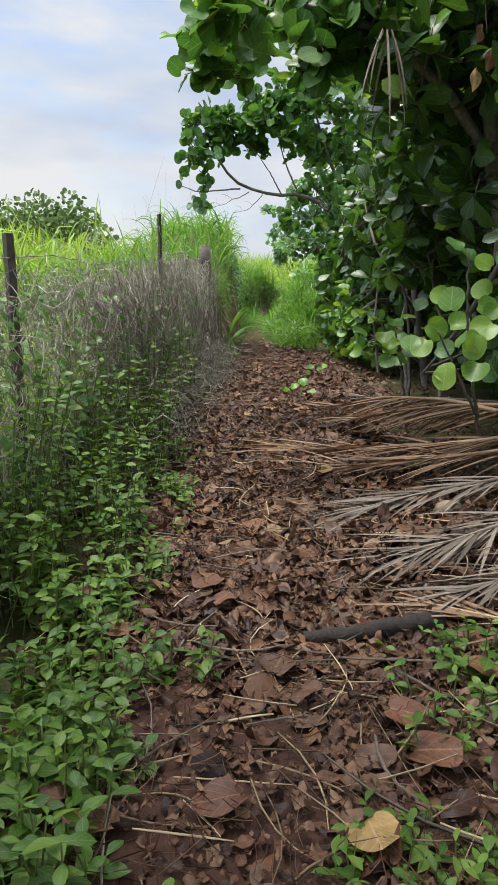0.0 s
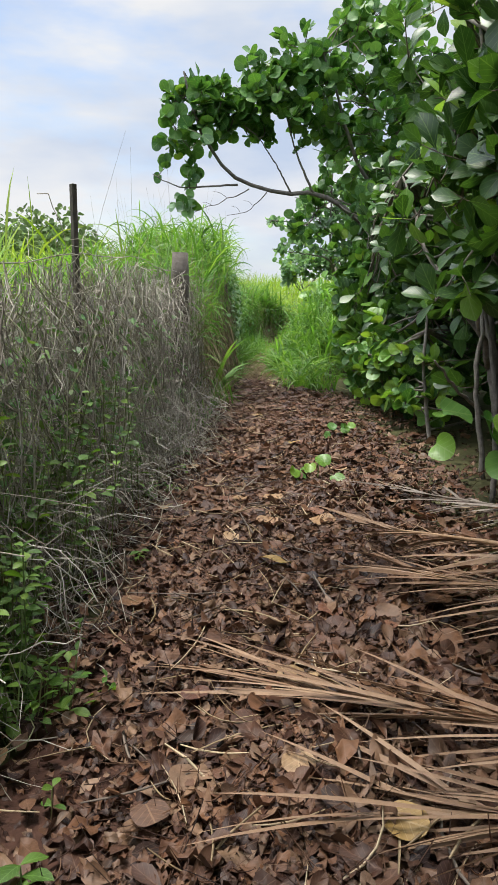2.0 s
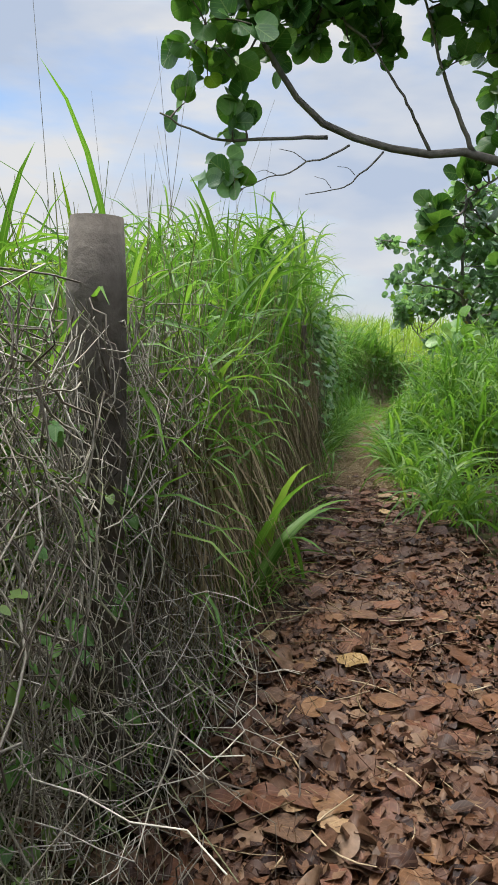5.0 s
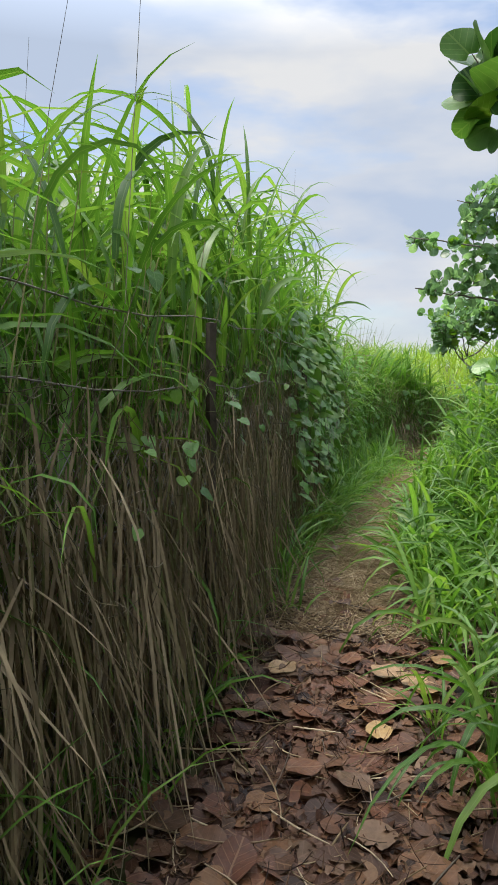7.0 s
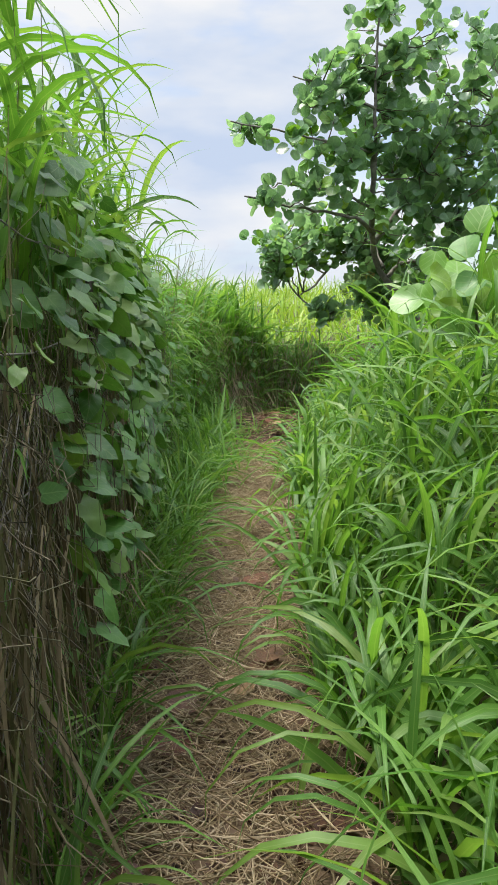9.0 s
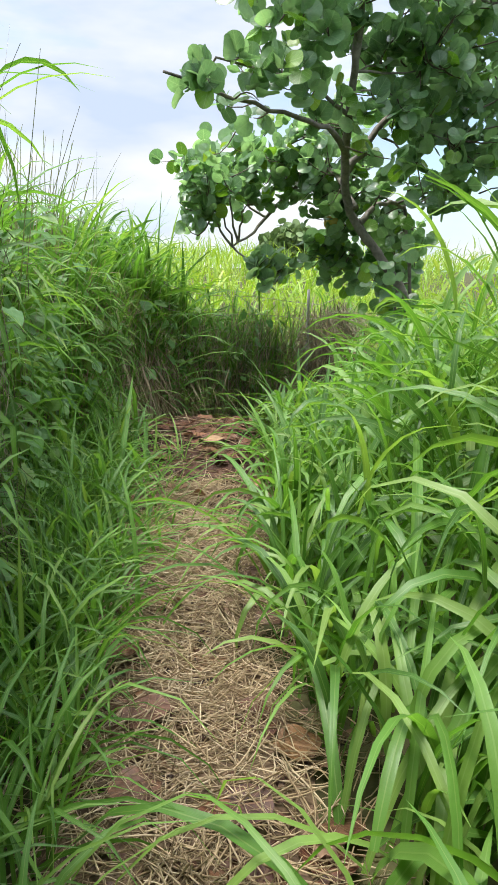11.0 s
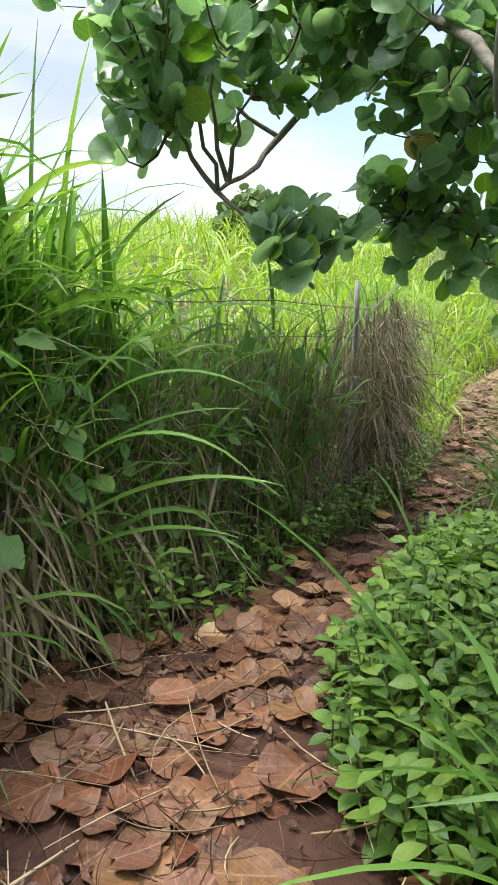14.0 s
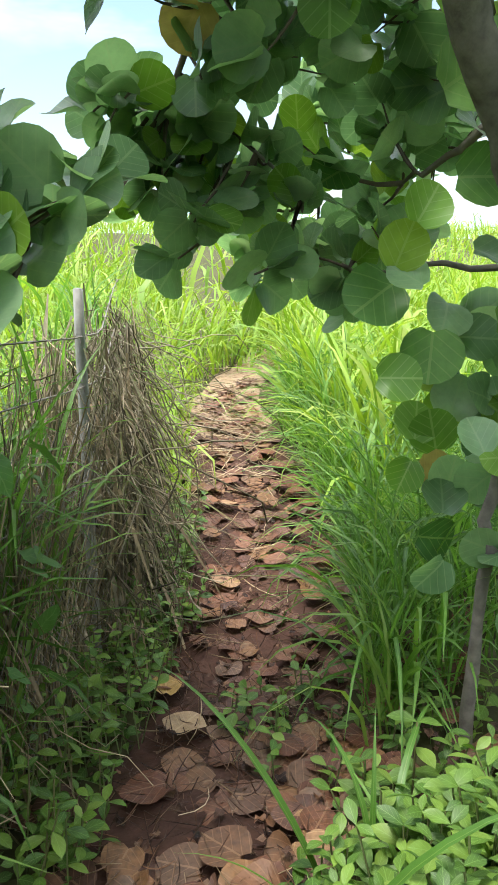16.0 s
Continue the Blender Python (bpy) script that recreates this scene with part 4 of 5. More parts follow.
for x, y, n, s in ((-0.42, 12.5, 14, 1.6), (-0.5, 13.0, 10, 1.3), (-0.46, 12.05, 12, 1.55), (-0.2, 12.9, 4, 0.8), (-0.35, 16.4, 14, 1.0), (0.55, 14.6, 14, 0.8), (0.6, 15.6, 16, 1.0), (-0.5, 15.3, 10, 0.9),
                   (0.62, 17.2, 18, 1.3), (0.55, 18.4, 18, 1.3), (0.75, 19.4, 18, 1.5), (-0.38, 17.6, 14, 1.0), (-0.4, 19.0, 14, 1.1), (-0.25, 20.6, 14, 1.0),
                   (0.75, 20.4, 18, 1.4), (0.95, 21.3, 18, 1.4), (1.05, 22.0, 18, 1.3), (-0.05, 21.4, 18, 1.1), (-0.02, 22.1, 18, 1.1), (0.1, 22.7, 18, 1.0), (0.22, 23.3, 16, 0.9), (-0.15, 22.9, 14, 1.1), (0.05, 21.1, 14, 0.9), (0.2, 21.9, 12, 0.75), (0.28, 22.5, 12, 0.7), (0.12, 20.7, 12, 0.8), (0.3, 23.0, 9, 0.6), (0.3, 22.75, 14, 0.9), (0.48, 22.98, 10, 0.7), (0.15, 23.2, 12, 0.9), (0.22, 21.45, 14, 0.85), (0.28, 21.8, 14, 0.85), (0.34, 22.15, 12, 0.8), (0.4, 22.4, 10, 0.7), (-0.26, 15.9, 16, 0.85), (-0.3, 16.3, 16, 0.9), (-0.34, 16.6, 14, 0.9), (-0.36, 17.2, 12, 0.8), (-0.3, 18.2, 14, 0.8), (-0.2, 19.4, 14, 0.8),
                   (1.15, 22.7, 18, 1.2), (1.4, 23.2, 18, 1.2), (1.75, 23.15, 12, 1.1), (2.35, 23.9, 16, 1.2), (2.6, 24.7, 12, 1.0), (1.35, 25.5, 6, 0.7), (2.3, 25.2, 10, 0.8), (3.1, 25.8, 14, 1.0), (2.0, 25.05, 6, 0.8)):
    tuft(x, y, n, s)

# a grass culm at the bend whose long leaves reach out over the path
culm = thing("grass_culm", "leaning grass culm with long pale green leaves over the path", "grass")
(v, f, u), q, r_ = limb([(0.42, 24.78, -0.1), (0.47, 24.77, 0.3), (0.56, 24.72, 0.7)], 0.006, 0.004, 6, 0.0, 8)
part("stem", mesh_of("stem", v, f, M_STALK, u), culm)
for z, az, lean, curl, L, w in ((0.74, -0.53, 0.45, 1.65, 1.16, 0.042), (0.68, -0.6, 0.5, 1.6, 0.9, 0.034), (0.6, -0.45, 0.75, 0.9, 0.8, 0.03), (0.52, -0.62, 0.5, 1.9, 0.95, 0.03), (0.4, -0.5, 0.8, 1.0, 0.95, 0.04), (0.28, -0.58, 0.8, 1.0, 0.85, 0.034)):
    one = blades(np.array([[0.42 + 0.17 * z, 24.79 - 0.08 * z, z]]), np.array([az]), np.array([lean]), np.array([curl]), np.array([L]), np.array([w]), 14, True, np.array([0.25]))
    part("blade", mesh_of("blade", one[0], one[1], M_GRASS, one[2]), culm)


# ---- round-leaved trees ----
def inside(blobs, n):
    """Points in the outer part of the ellipsoids, with an uneven outline."""
    vol = np.array([b[3] * b[4] * b[5] for b in blobs]) ** 0.8
    pick = rng.choice(len(blobs), n, p=vol / vol.sum())
    b = np.array(blobs)[pick]
    d = unit(rng.normal(0, 1, (n, 3)))
    r = rng.random(n) ** 0.42 * (1 + 0.16 * np.sin(d[:, 0] * 7 + d[:, 2] * 5 + pick))
    return b[:, :3] + d * r[:, None] * b[:, 3:6], d


def crown(tree, skeleton, blobs, n_twigs, per, size, low=False, mats=((M_GRAPE, 0.93), (M_GRAPE_YOUNG, 0.07)), upward=0.35, shape=None, label=""):
    """Twigs from the limbs into the crown's volume, each with leaves set along it."""
    tips, out = inside(blobs, n_twigs)
    tips[:, 2] = np.maximum(tips[:, 2], 0.12)
    sk = np.asarray(skeleton)
    hubs = tips[rng.choice(n_twigs, max(1, n_twigs // 11), False)]
    bough, more = [], [sk]
    for h in hubs:
        a = sk[((sk - h) ** 2).sum(1).argmin()]
        gap = float(np.linalg.norm(h - a))
        mid = (a + h) / 2 + rng.normal(0, 0.12, 3) * min(gap, 1.0)
        s = np.linspace(0, 1, 7)[:, None]
        line = a * (1 - s) ** 2 + 2 * mid * s * (1 - s) + h * s ** 2
        line[1:-1] += rng.normal(0, 0.012, (5, 3))
        bough.append(line)
        more.append(line[2:])
    v, f, u = tubes(np.array(bough), np.array([0.014, 0.012, 0.011, 0.009, 0.008, 0.006, 0.004])[None] * rng.uniform(0.8, 1.2, len(bough))[:, None], 5)
    part("branch", mesh_of("branch", v, f, M_BARK, u), tree, kind="stuff")
    sk = np.concatenate(more)
    near = ((tips[:, None] - sk[None]) ** 2).sum(-1).argmin(1)
    root = sk[near]
    far = np.linalg.norm(tips - root, axis=1)
    root = np.where((far > 0.5)[:, None], tips + (root - tips) * (0.5 / np.maximum(far, 1e-3))[:, None], root)
    S = 5
    s = np.linspace(0, 1, S)[None, :, None]
    sag = np.array([0, 0, 1.0]) * rng.normal(-0.05, 0.1, n_twigs)[:, None]
    P = root[:, None] * (1 - s) + tips[:, None] * s + sag[:, None] * (s * (1 - s) * 2)
    v, f, u = tubes(P, np.array([0.009, 0.007, 0.006, 0.0045, 0.003])[None] * rng.uniform(0.7, 1.3, n_twigs)[:, None], 3)
    part("twig", mesh_of("twig", v, f, M_TWIG, u), tree, kind="stuff")
    t = rng.uniform(0.35, 1.05, (n_twigs, per))
    at = root[:, None] * (1 - t[..., None]) + tips[:, None] * t[..., None] + sag[:, None] * (t * (1 - t) * 2)[..., None]
    at = at.reshape(-1, 3)
    n = len(at)
    along = np.repeat(unit(tips - root), per, 0)
    direction = unit(along * 0.5 + rng.normal(0, 0.8, (n, 3)) + np.array([0, 0, upward]))
    normal = unit(rng.normal(0, 0.75, (n, 3)) + np.array([-0.35, -0.35, 0.75]))
    sz = rng.uniform(0.7, 1.2, n) * size
    at = at + direction * 0.02
    which = rng.random(n)
    at[:, 2] = np.maximum(at[:, 2], 0.08)
    lo = 0.0
    for mat, share in mats:
        pick = np.where((which >= lo) & (which < lo + share))[0]
        lo += share
        if not len(pick):
            continue
        v, f, u = leaves(shape or (GRAPE_LOW if low else GRAPE), at[pick], direction[pick], normal[pick], sz[pick], rng.uniform(0.2, 1.8, len(pick)))
        part("crown", mesh_of("crown", v, f, mat, u), tree, label if mat is not M_GRAPE_YOUNG else "yellow-green young leaves", kind="stuff")


leaf_shapes = []
for k in range(5):
    tv, tf, tu = round_template(16, True, 0.12 + 0.1 * k, 0.03 + 0.02 * (k % 3), 0.1, 0.52 + 0.02 * (k % 2))
    leaf_shapes.append([mesh_of("leaf", tv, tf, m, tu) for m in (M_GRAPE, M_GRAPE_YOUNG, M_GRAPE_TURN, M_GRAPE_GREY)])


def single_leaf(tree, at, size, facing, mat=0, shape=0, roll=0.0):
    """One large leaf as a part, its face turned to the direction given, hanging or standing by roll."""
    n = Vector(facing).normalized()
    q = n.to_track_quat("Z", "Y").to_matrix().to_4x4()
    part("leaf", leaf_shapes[shape % 5][mat], tree, m=Matrix.Translation(at) @ q @ pose(0, 0, 0, 0, 0, roll) @ Matrix.Diagonal((size, size, size, 1)))


def tree(label, trunk, limbs):
    t = thing("sea_grape_tree", label, "tree", m=None)
    sk = []
    (v, f, u), q, r = limb(trunk[0], trunk[1], trunk[2], 10, 0.005, 34)
    part("trunk", mesh_of("trunk", v, f, M_BARK, u), t, "grey mottled bark")
    sk += list(q[8:])
    for pts, r0, r1 in limbs:
        (v, f, u), q, r = limb(pts, r0, r1, 7, min(0.014, r0 * 0.3), 16)
        part("limb", mesh_of("limb", v, f, M_BARK, u), t)
        sk += list(q)
    return t, sk


# the tree whose branch reaches across the path above the thick post
t1, sk1 = tree("sea grape tree with a bare forked branch over the path", ([(2.3, 15.5, -0.1), (2.2, 15.4, 1.2), (1.95, 15.0, 2.3), (2.2, 15.1, 4.0)], 0.09, 0.05), [
    ([(2.0, 15.0, 2.2), (1.5, 14.6, 2.65), (1.06, 14.5, 2.88), (0.5, 14.3, 2.84), (-0.16, 14.16, 2.95), (-0.5, 14.0, 3.3), (-0.75, 13.8, 3.8), (-0.85, 13.7, 4.3)], 0.045, 0.012),
    ([(0.93, 14.45, 2.88), (0.7, 14.3, 3.3), (0.5, 14.2, 3.9)], 0.02, 0.008),
    ([(0.6, 14.35, 2.86), (0.4, 14.2, 3.2), (0.1, 14.1, 3.6)], 0.014, 0.006),
    ([(-0.16, 14.16, 2.95), (-0.55, 13.95, 2.9), (-0.95, 13.75, 2.85), (-1.27, 13.6, 3.0)], 0.016, 0.006),
    ([(0.0, 14.2, 2.9), (-0.17, 14.1, 2.78), (-0.3, 14.05, 2.77), (-0.42, 14.0, 2.66), (-0.55, 13.95, 2.65), (-0.75, 13.9, 2.55)], 0.009, 0.003),
    ([(-0.3, 14.06, 2.76), (-0.4, 14.05, 2.83), (-0.5, 14.0, 2.84)], 0.004, 0.002),
    ([(-0.5, 13.97, 2.65), (-0.6, 14.0, 2.7), (-0.66, 14.0, 2.68)], 0.003, 0.0015),
    ([(0.05, 14.12, 2.67), (0.0, 14.1, 2.72), (-0.08, 14.1, 2.73)], 0.003, 0.0015),
    ([(-0.12, 14.05, 2.57), (-0.16, 14.05, 2.63), (-0.24, 14.03, 2.65)], 0.003, 0.0015),
    ([(0.25, 14.25, 2.86), (0.16, 14.2, 2.74), (0.07, 14.13, 2.68), (0.0, 14.08, 2.58), (-0.1, 14.05, 2.56), (-0.3, 14.0, 2.52)], 0.008, 0.003),
    ([(1.6, 14.7, 2.7), (1.3, 15.1, 2.9), (1.0, 15.3, 2.7)], 0.014, 0.006),
    ([(2.0, 15.0, 2.6), (1.4, 14.4, 3.6), (1.0, 14.0, 4.6)], 0.04, 0.012)])
crown(t1, sk1, [(-0.85, 13.8, 3.75, 0.5, 0.45, 0.6), (-0.8, 13.75, 2.8, 0.2, 0.2, 0.14), (-0.85, 13.75, 3.1, 0.3, 0.25, 0.2), (-0.1, 14.1, 4.1, 0.65, 0.5, 0.55), (0.6, 14.2, 4.2, 0.8, 0.7, 0.8)], 150, 7, 0.16, label="round leathery green leaves")
crown(t1, sk1, [(1.8, 14.9, 4.2, 1.1, 1.2, 1.5), (2.4, 15.5, 2.2, 1.1, 1.3, 1.6), (1.95, 13.8, 1.6, 0.6, 1.2, 1.5), (1.1, 15.3, 2.75, 0.3, 0.25, 0.5), (0.68, 14.72, 2.6, 0.2, 0.2, 0.26)], 490, 7, 0.16, label="dense round green leaves")

for k in range(14):
    single_leaf(t1, (-0.72 - 0.32 * rng.random(), 13.86 + rng.normal(0, 0.08), 2.62 + rng.uniform(-0.1, 0.25)), rng.uniform(0.1, 0.15), (rng.normal(0, 0.5), -0.8, rng.normal(0.2, 0.4)), 3, k, rng.uniform(0, 360))

# the hedge of trees along the shaded side
t2, sk2 = tree("dense dark broad-leaved tree overhanging the path", ([(2.3, 6.2, -0.1), (2.1, 6.0, 1.0), (1.8, 5.8, 2.2), (1.5, 5.6, 3.6)], 0.1, 0.05), [
    ([(1.8, 5.8, 2.2), (1.1, 5.6, 2.9), (0.4, 5.6, 3.2), (-0.3, 5.7, 3.3)], 0.045, 0.012),
    ([(2.1, 6.0, 1.4), (1.9, 7.4, 2.4), (1.5, 8.6, 3.2)], 0.05, 0.015),
    ([(2.2, 6.1, 0.6), (2.0, 4.9, 1.8), (1.9, 3.8, 3.0)], 0.05, 0.015),
    ([(1.95, 5.9, 1.5), (1.75, 6.4, 0.9), (1.6, 6.9, 0.5)], 0.025, 0.01)])
crown(t2, sk2, [(-0.2, 6.9, 3.2, 0.55, 0.5, 0.25), (-0.05, 4.7, 2.85, 0.5, 0.3, 0.18), (0.6, 5.6, 3.1, 0.7, 0.8, 0.4)], 80, 7, 0.165, label="round green leaves on an overhanging branch")
crown(t2, sk2, [(1.3, 6.0, 3.1, 0.7, 1.2, 0.8), (2.1, 6.5, 2.6, 0.8, 1.8, 1.5), (2.2, 4.6, 3.3, 0.9, 1.3, 1.3), (1.7, 8.2, 2.4, 0.6, 1.0, 1.1)], 600, 7, 0.22, mats=((M_ALMOND, 0.94), (M_GRAPE_YOUNG, 0.06)), shape=ALMOND, label="broad dark green leaves")
crown(t2, sk2, [(2.9, 6.0, 2.0, 0.8, 3.4, 2.3), (3.9, 7.0, 2.2, 1.0, 5.0, 2.6)], 1000, 6, 0.2, low=True, mats=((M_GRAPE, 1.0),), label="dense shaded inner foliage")
# leaf masses above the view, added only to shade path, weeds and hedge
crown(t2, sk2, [(3.0, 4.0, 5.0, 2.0, 5.0, 0.9), (0.9, 1.0, 5.2, 1.6, 2.6, 0.6), (-1.7, 1.2, 5.3, 1.3, 2.2, 0.5), (2.2, -2.0, 4.5, 2.0, 3.0, 1.5)], 1250, 7, 0.2, low=True, label="unseen high leaves added to shade the path's start")
t3, sk3 = tree("leafy broad-leaved shrub lining the path", ([(2.3, 9.6, -0.1), (2.1, 9.6, 1.0), (2.0, 9.8, 2.4)], 0.06, 0.03), [
    ([(2.1, 9.6, 0.8), (1.7, 9.0, 1.6), (1.5, 8.6, 2.6)], 0.03, 0.01), ([(2.1, 9.7, 1.0), (1.7, 10.4, 1.8), (1.6, 11.2, 2.6)], 0.03, 0.01),
    ([(2.2, 9.6, 0.3), (1.8, 9.3, 0.6), (1.5, 9.0, 0.9)], 0.02, 0.008),
    ([(1.75, 8.2, -0.05), (1.78, 8.3, 0.7), (1.7, 8.6, 1.5)], 0.022, 0.012),
    ([(1.9, 8.9, -0.05), (1.82, 9.0, 0.8), (1.95, 9.2, 1.7)], 0.026, 0.014),
    ([(1.95, 7.6, -0.05), (2.0, 7.8, 0.8), (1.9, 8.2, 1.6)], 0.024, 0.013),
    ([(1.8, 10.3, -0.05), (1.72, 10.4, 0.7), (1.8, 10.6, 1.5)], 0.022, 0.012)])
crown(t3, sk3, [(2.15, 8.8, 2.1, 0.65, 1.4, 1.15), (2.15, 10.8, 1.9, 0.75, 1.6, 1.5), (2.0, 12.6, 1.6, 0.75, 1.4, 1.5), (2.1, 9.5, 3.4, 0.8, 1.8, 1.2)], 640, 7, 0.2, mats=((M_ALMOND, 0.94), (M_GRAPE_YOUNG, 0.06)), shape=ALMOND, label="glossy broad green leaves")
crown(t3, sk3, [(1.75, 11.2, 0.55, 0.35, 1.4, 0.5), (1.6, 12.6, 0.75, 0.4, 1.2, 0.65)], 100, 6, 0.14, mats=((M_GRAPE, 0.5), (M_GRAPE_YOUNG, 0.5)), label="low shoots with round leaves")
crown(t3, sk3, [(1.6, 13.6, 0.9, 0.4, 1.2, 0.85), (1.75, 15.2, 1.0, 0.4, 0.8, 0.9)], 170, 7, 0.14, mats=((M_GRAPE, 0.65), (M_GRAPE_YOUNG, 0.35)), label="low shoots with round leaves")
crown(t3, sk3, [(3.0, 11.5, 1.8, 0.9, 4.0, 2.2), (4.2, 13.0, 2.0, 1.2, 6.0, 2.4)], 900, 6, 0.2, low=True, mats=((M_GRAPE, 1.0),), label="dense shaded inner foliage")

# young shoot with large bright leaves beside the fronds
t4, sk4 = tree("young sea grape shoot with large bright leaves", ([(1.6, 4.9, -0.05), (1.45, 4.7, 0.5), (1.3, 4.5, 1.0), (1.25, 4.4, 1.5)], 0.016, 0.006), [
    ([(1.45, 4.7, 0.5), (1.25, 4.5, 0.8), (1.1, 4.4, 1.05)], 0.01, 0.005)])
for k in range(26):
    a = (1.34 + rng.normal(0, 0.15), 4.5 + rng.normal(0, 0.13), 1.05 + rng.uniform(-0.3, 0.5))
    single_leaf(t4, a, rng.uniform(0.11, 0.17), (rng.normal(-0.25, 0.4), rng.normal(-0.7, 0.3), rng.uniform(0.1, 0.9)), int(rng.random() < 0.75), k, rng.uniform(0, 360))
t4b, sk4b = tree("low sea grape shoot with glossy green leaves", ([(1.4, 6.5, -0.05), (1.3, 6.3, 0.5), (1.2, 6.2, 0.95)], 0.014, 0.006), [])
for k in range(18):
    a = (1.2 + rng.normal(0, 0.18), 6.2 + rng.normal(0, 0.2), 0.85 + rng.uniform(-0.25, 0.3))
    single_leaf(t4b, a, rng.uniform(0.1, 0.15), (rng.normal(-0.25, 0.4), rng.normal(-0.6, 0.3), rng.uniform(0.2, 0.9)), int(rng.random() < 0.45), k, rng.uniform(0, 360))
for (x, y) in ((0.56, 8.55), (0.93, 10.2)):
    s = thing("sea_grape_seedling", "small sea grape seedling in the leaf litter", "seedling", "seedlings on the path")
    (v, f, u), q, r = limb([(x, y, 0.0), (x + 0.03, y, 0.1), (x + 0.02, y + 0.02, 0.2)], 0.006, 0.003, 5, 0.0, 6)
    part("stem", mesh_of("stem", v, f, M_WEED_STEM, u), s)
    for k in range(6):
        single_leaf(s, (x + rng.normal(0, 0.06), y + rng.normal(0, 0.06), 0.1 + rng.uniform(0, 0.13)), rng.uniform(0.07, 0.12), (rng.normal(0, 0.6), -0.7, 0.8), int(rng.random() < 0.6), k, rng.uniform(0, 360))

# the large tree at the bend
GREY = ((M_GRAPE_GREY, 0.9), (M_GRAPE_YOUNG, 0.1))
t5, sk5 = tree("spreading sea grape tree arching over the bend", ([(3.28, 25.4, -0.3), (3.22, 25.4, 0.7), (2.97, 25.3, 1.29), (2.81, 25.3, 1.48), (2.64, 25.29, 1.71), (2.4, 25.27, 1.94), (2.24, 25.0, 2.3), (2.12, 24.6, 2.7), (2.1, 24.3, 3.3)], 0.056, 0.034), [
    ([(2.42, 25.17, 2.02), (2.36, 25.4, 2.2), (2.4, 25.8, 2.5), (2.2, 26.3, 2.45), (1.85, 26.7, 1.98), (1.65, 26.45, 1.8), (1.4, 26.1, 1.68)], 0.035, 0.01),
    ([(2.1, 24.3, 3.2), (2.1, 24.3, 4.2), (2.15, 24.3, 5.2)], 0.026, 0.01),
    ([(2.23, 24.88, 2.43), (2.0, 24.5, 2.54), (1.7, 24.3, 2.6), (1.2, 24.1, 2.65), (0.5, 23.65, 2.72)], 0.03, 0.01),
    ([(2.1, 24.3, 3.3), (1.6, 24.0, 3.35), (1.0, 23.7, 3.4), (0.35, 23.4, 3.45)], 0.02, 0.008),
    ([(2.15, 24.6, 2.7), (1.8, 24.3, 2.8), (1.5, 24.1, 2.85), (0.9, 23.9, 2.9)], 0.02, 0.008),
    ([(2.1, 24.3, 3.8), (1.6, 24.2, 4.0), (1.1, 24.1, 4.1)], 0.018, 0.008),
    ([(3.2, 25.4, 0.7), (3.12, 25.5, 1.5), (3.1, 25.65, 2.1), (3.2, 25.8, 2.3)], 0.022, 0.012),
    ([(2.98, 25.42, -0.3), (2.96, 25.4, 0.5), (2.9, 25.36, 0.9), (2.98, 25.32, 1.27)], 0.022, 0.012),
    ([(2.5, 25.22, 1.9), (2.75, 25.4, 2.12), (3.1, 25.6, 2.1), (3.4, 26.2, 1.9)], 0.03, 0.012),
    ([(2.27, 24.98, 2.32), (2.8, 25.1, 3.0), (3.4, 25.0, 4.0)], 0.035, 0.015),
    ([(2.4, 25.7, 2.4), (2.55, 26.0, 2.2), (2.5, 26.25, 1.8)], 0.02, 0.008)])
crown(t5, sk5, [(0.75, 23.7, 2.72, 0.5, 0.35, 0.13), (0.75, 23.6, 3.43, 0.5, 0.35, 0.14), (1.45, 24.2, 2.95, 0.6, 0.6, 0.42), (1.5, 24.2, 3.6, 0.55, 0.6, 0.42), (1.7, 24.3, 4.2, 0.5, 0.6, 0.35),
               (2.15, 24.3, 4.9, 0.45, 0.5, 0.5), (2.3, 24.5, 3.9, 0.7, 0.6, 0.9), (2.6, 24.5, 2.75, 0.9, 0.5, 0.42), (3.3, 24.8, 2.5, 0.8, 0.6, 0.6), (2.7, 24.4, 3.5, 0.8, 0.5, 0.6), (3.4, 24.6, 3.8, 0.8, 0.7, 1.0)],
      270, 7, 0.145, mats=GREY, label="round leathery grey-green leaves")
crown(t5, sk5, [(2.9, 25.9, 3.0, 0.9, 0.7, 0.5), (3.5, 25.4, 3.2, 1.0, 1.0, 1.1), (3.1, 24.9, 4.3, 1.1, 1.1, 1.1)], 105, 7, 0.14, mats=GREY, label="round leathery green leaves")
crown(t5, sk5, [(1.3, 26.2, 2.45, 0.7, 0.6, 0.42), (2.1, 26.1, 2.6, 0.7, 0.6, 0.5), (2.7, 26.0, 2.35, 0.7, 0.5, 0.5)], 120, 7, 0.13, mats=GREY, label="round leathery green leaves")
crown(t5, sk5, [(2.5, 26.2, 1.66, 0.5, 0.3, 0.22), (3.1, 26.2, 1.75, 0.5, 0.5, 0.28), (3.1, 25.4, 1.1, 0.22, 0.35, 0.55), (2.9, 25.8, 1.95, 0.5, 0.4, 0.3), (2.3, 26.0, 2.1, 0.5, 0.3, 0.22)],
      64, 7, 0.122, mats=GREY, label="hanging round green leaves")
crown(t5, sk5, [(1.05, 25.95, 2.05, 0.3, 0.35, 0.24), (1.5, 26.1, 2.3, 0.35, 0.3, 0.22), (0.95, 25.3, 2.35, 0.3, 0.4, 0.2)], 40, 7, 0.125, mats=GREY, label="round leathery green leaves")
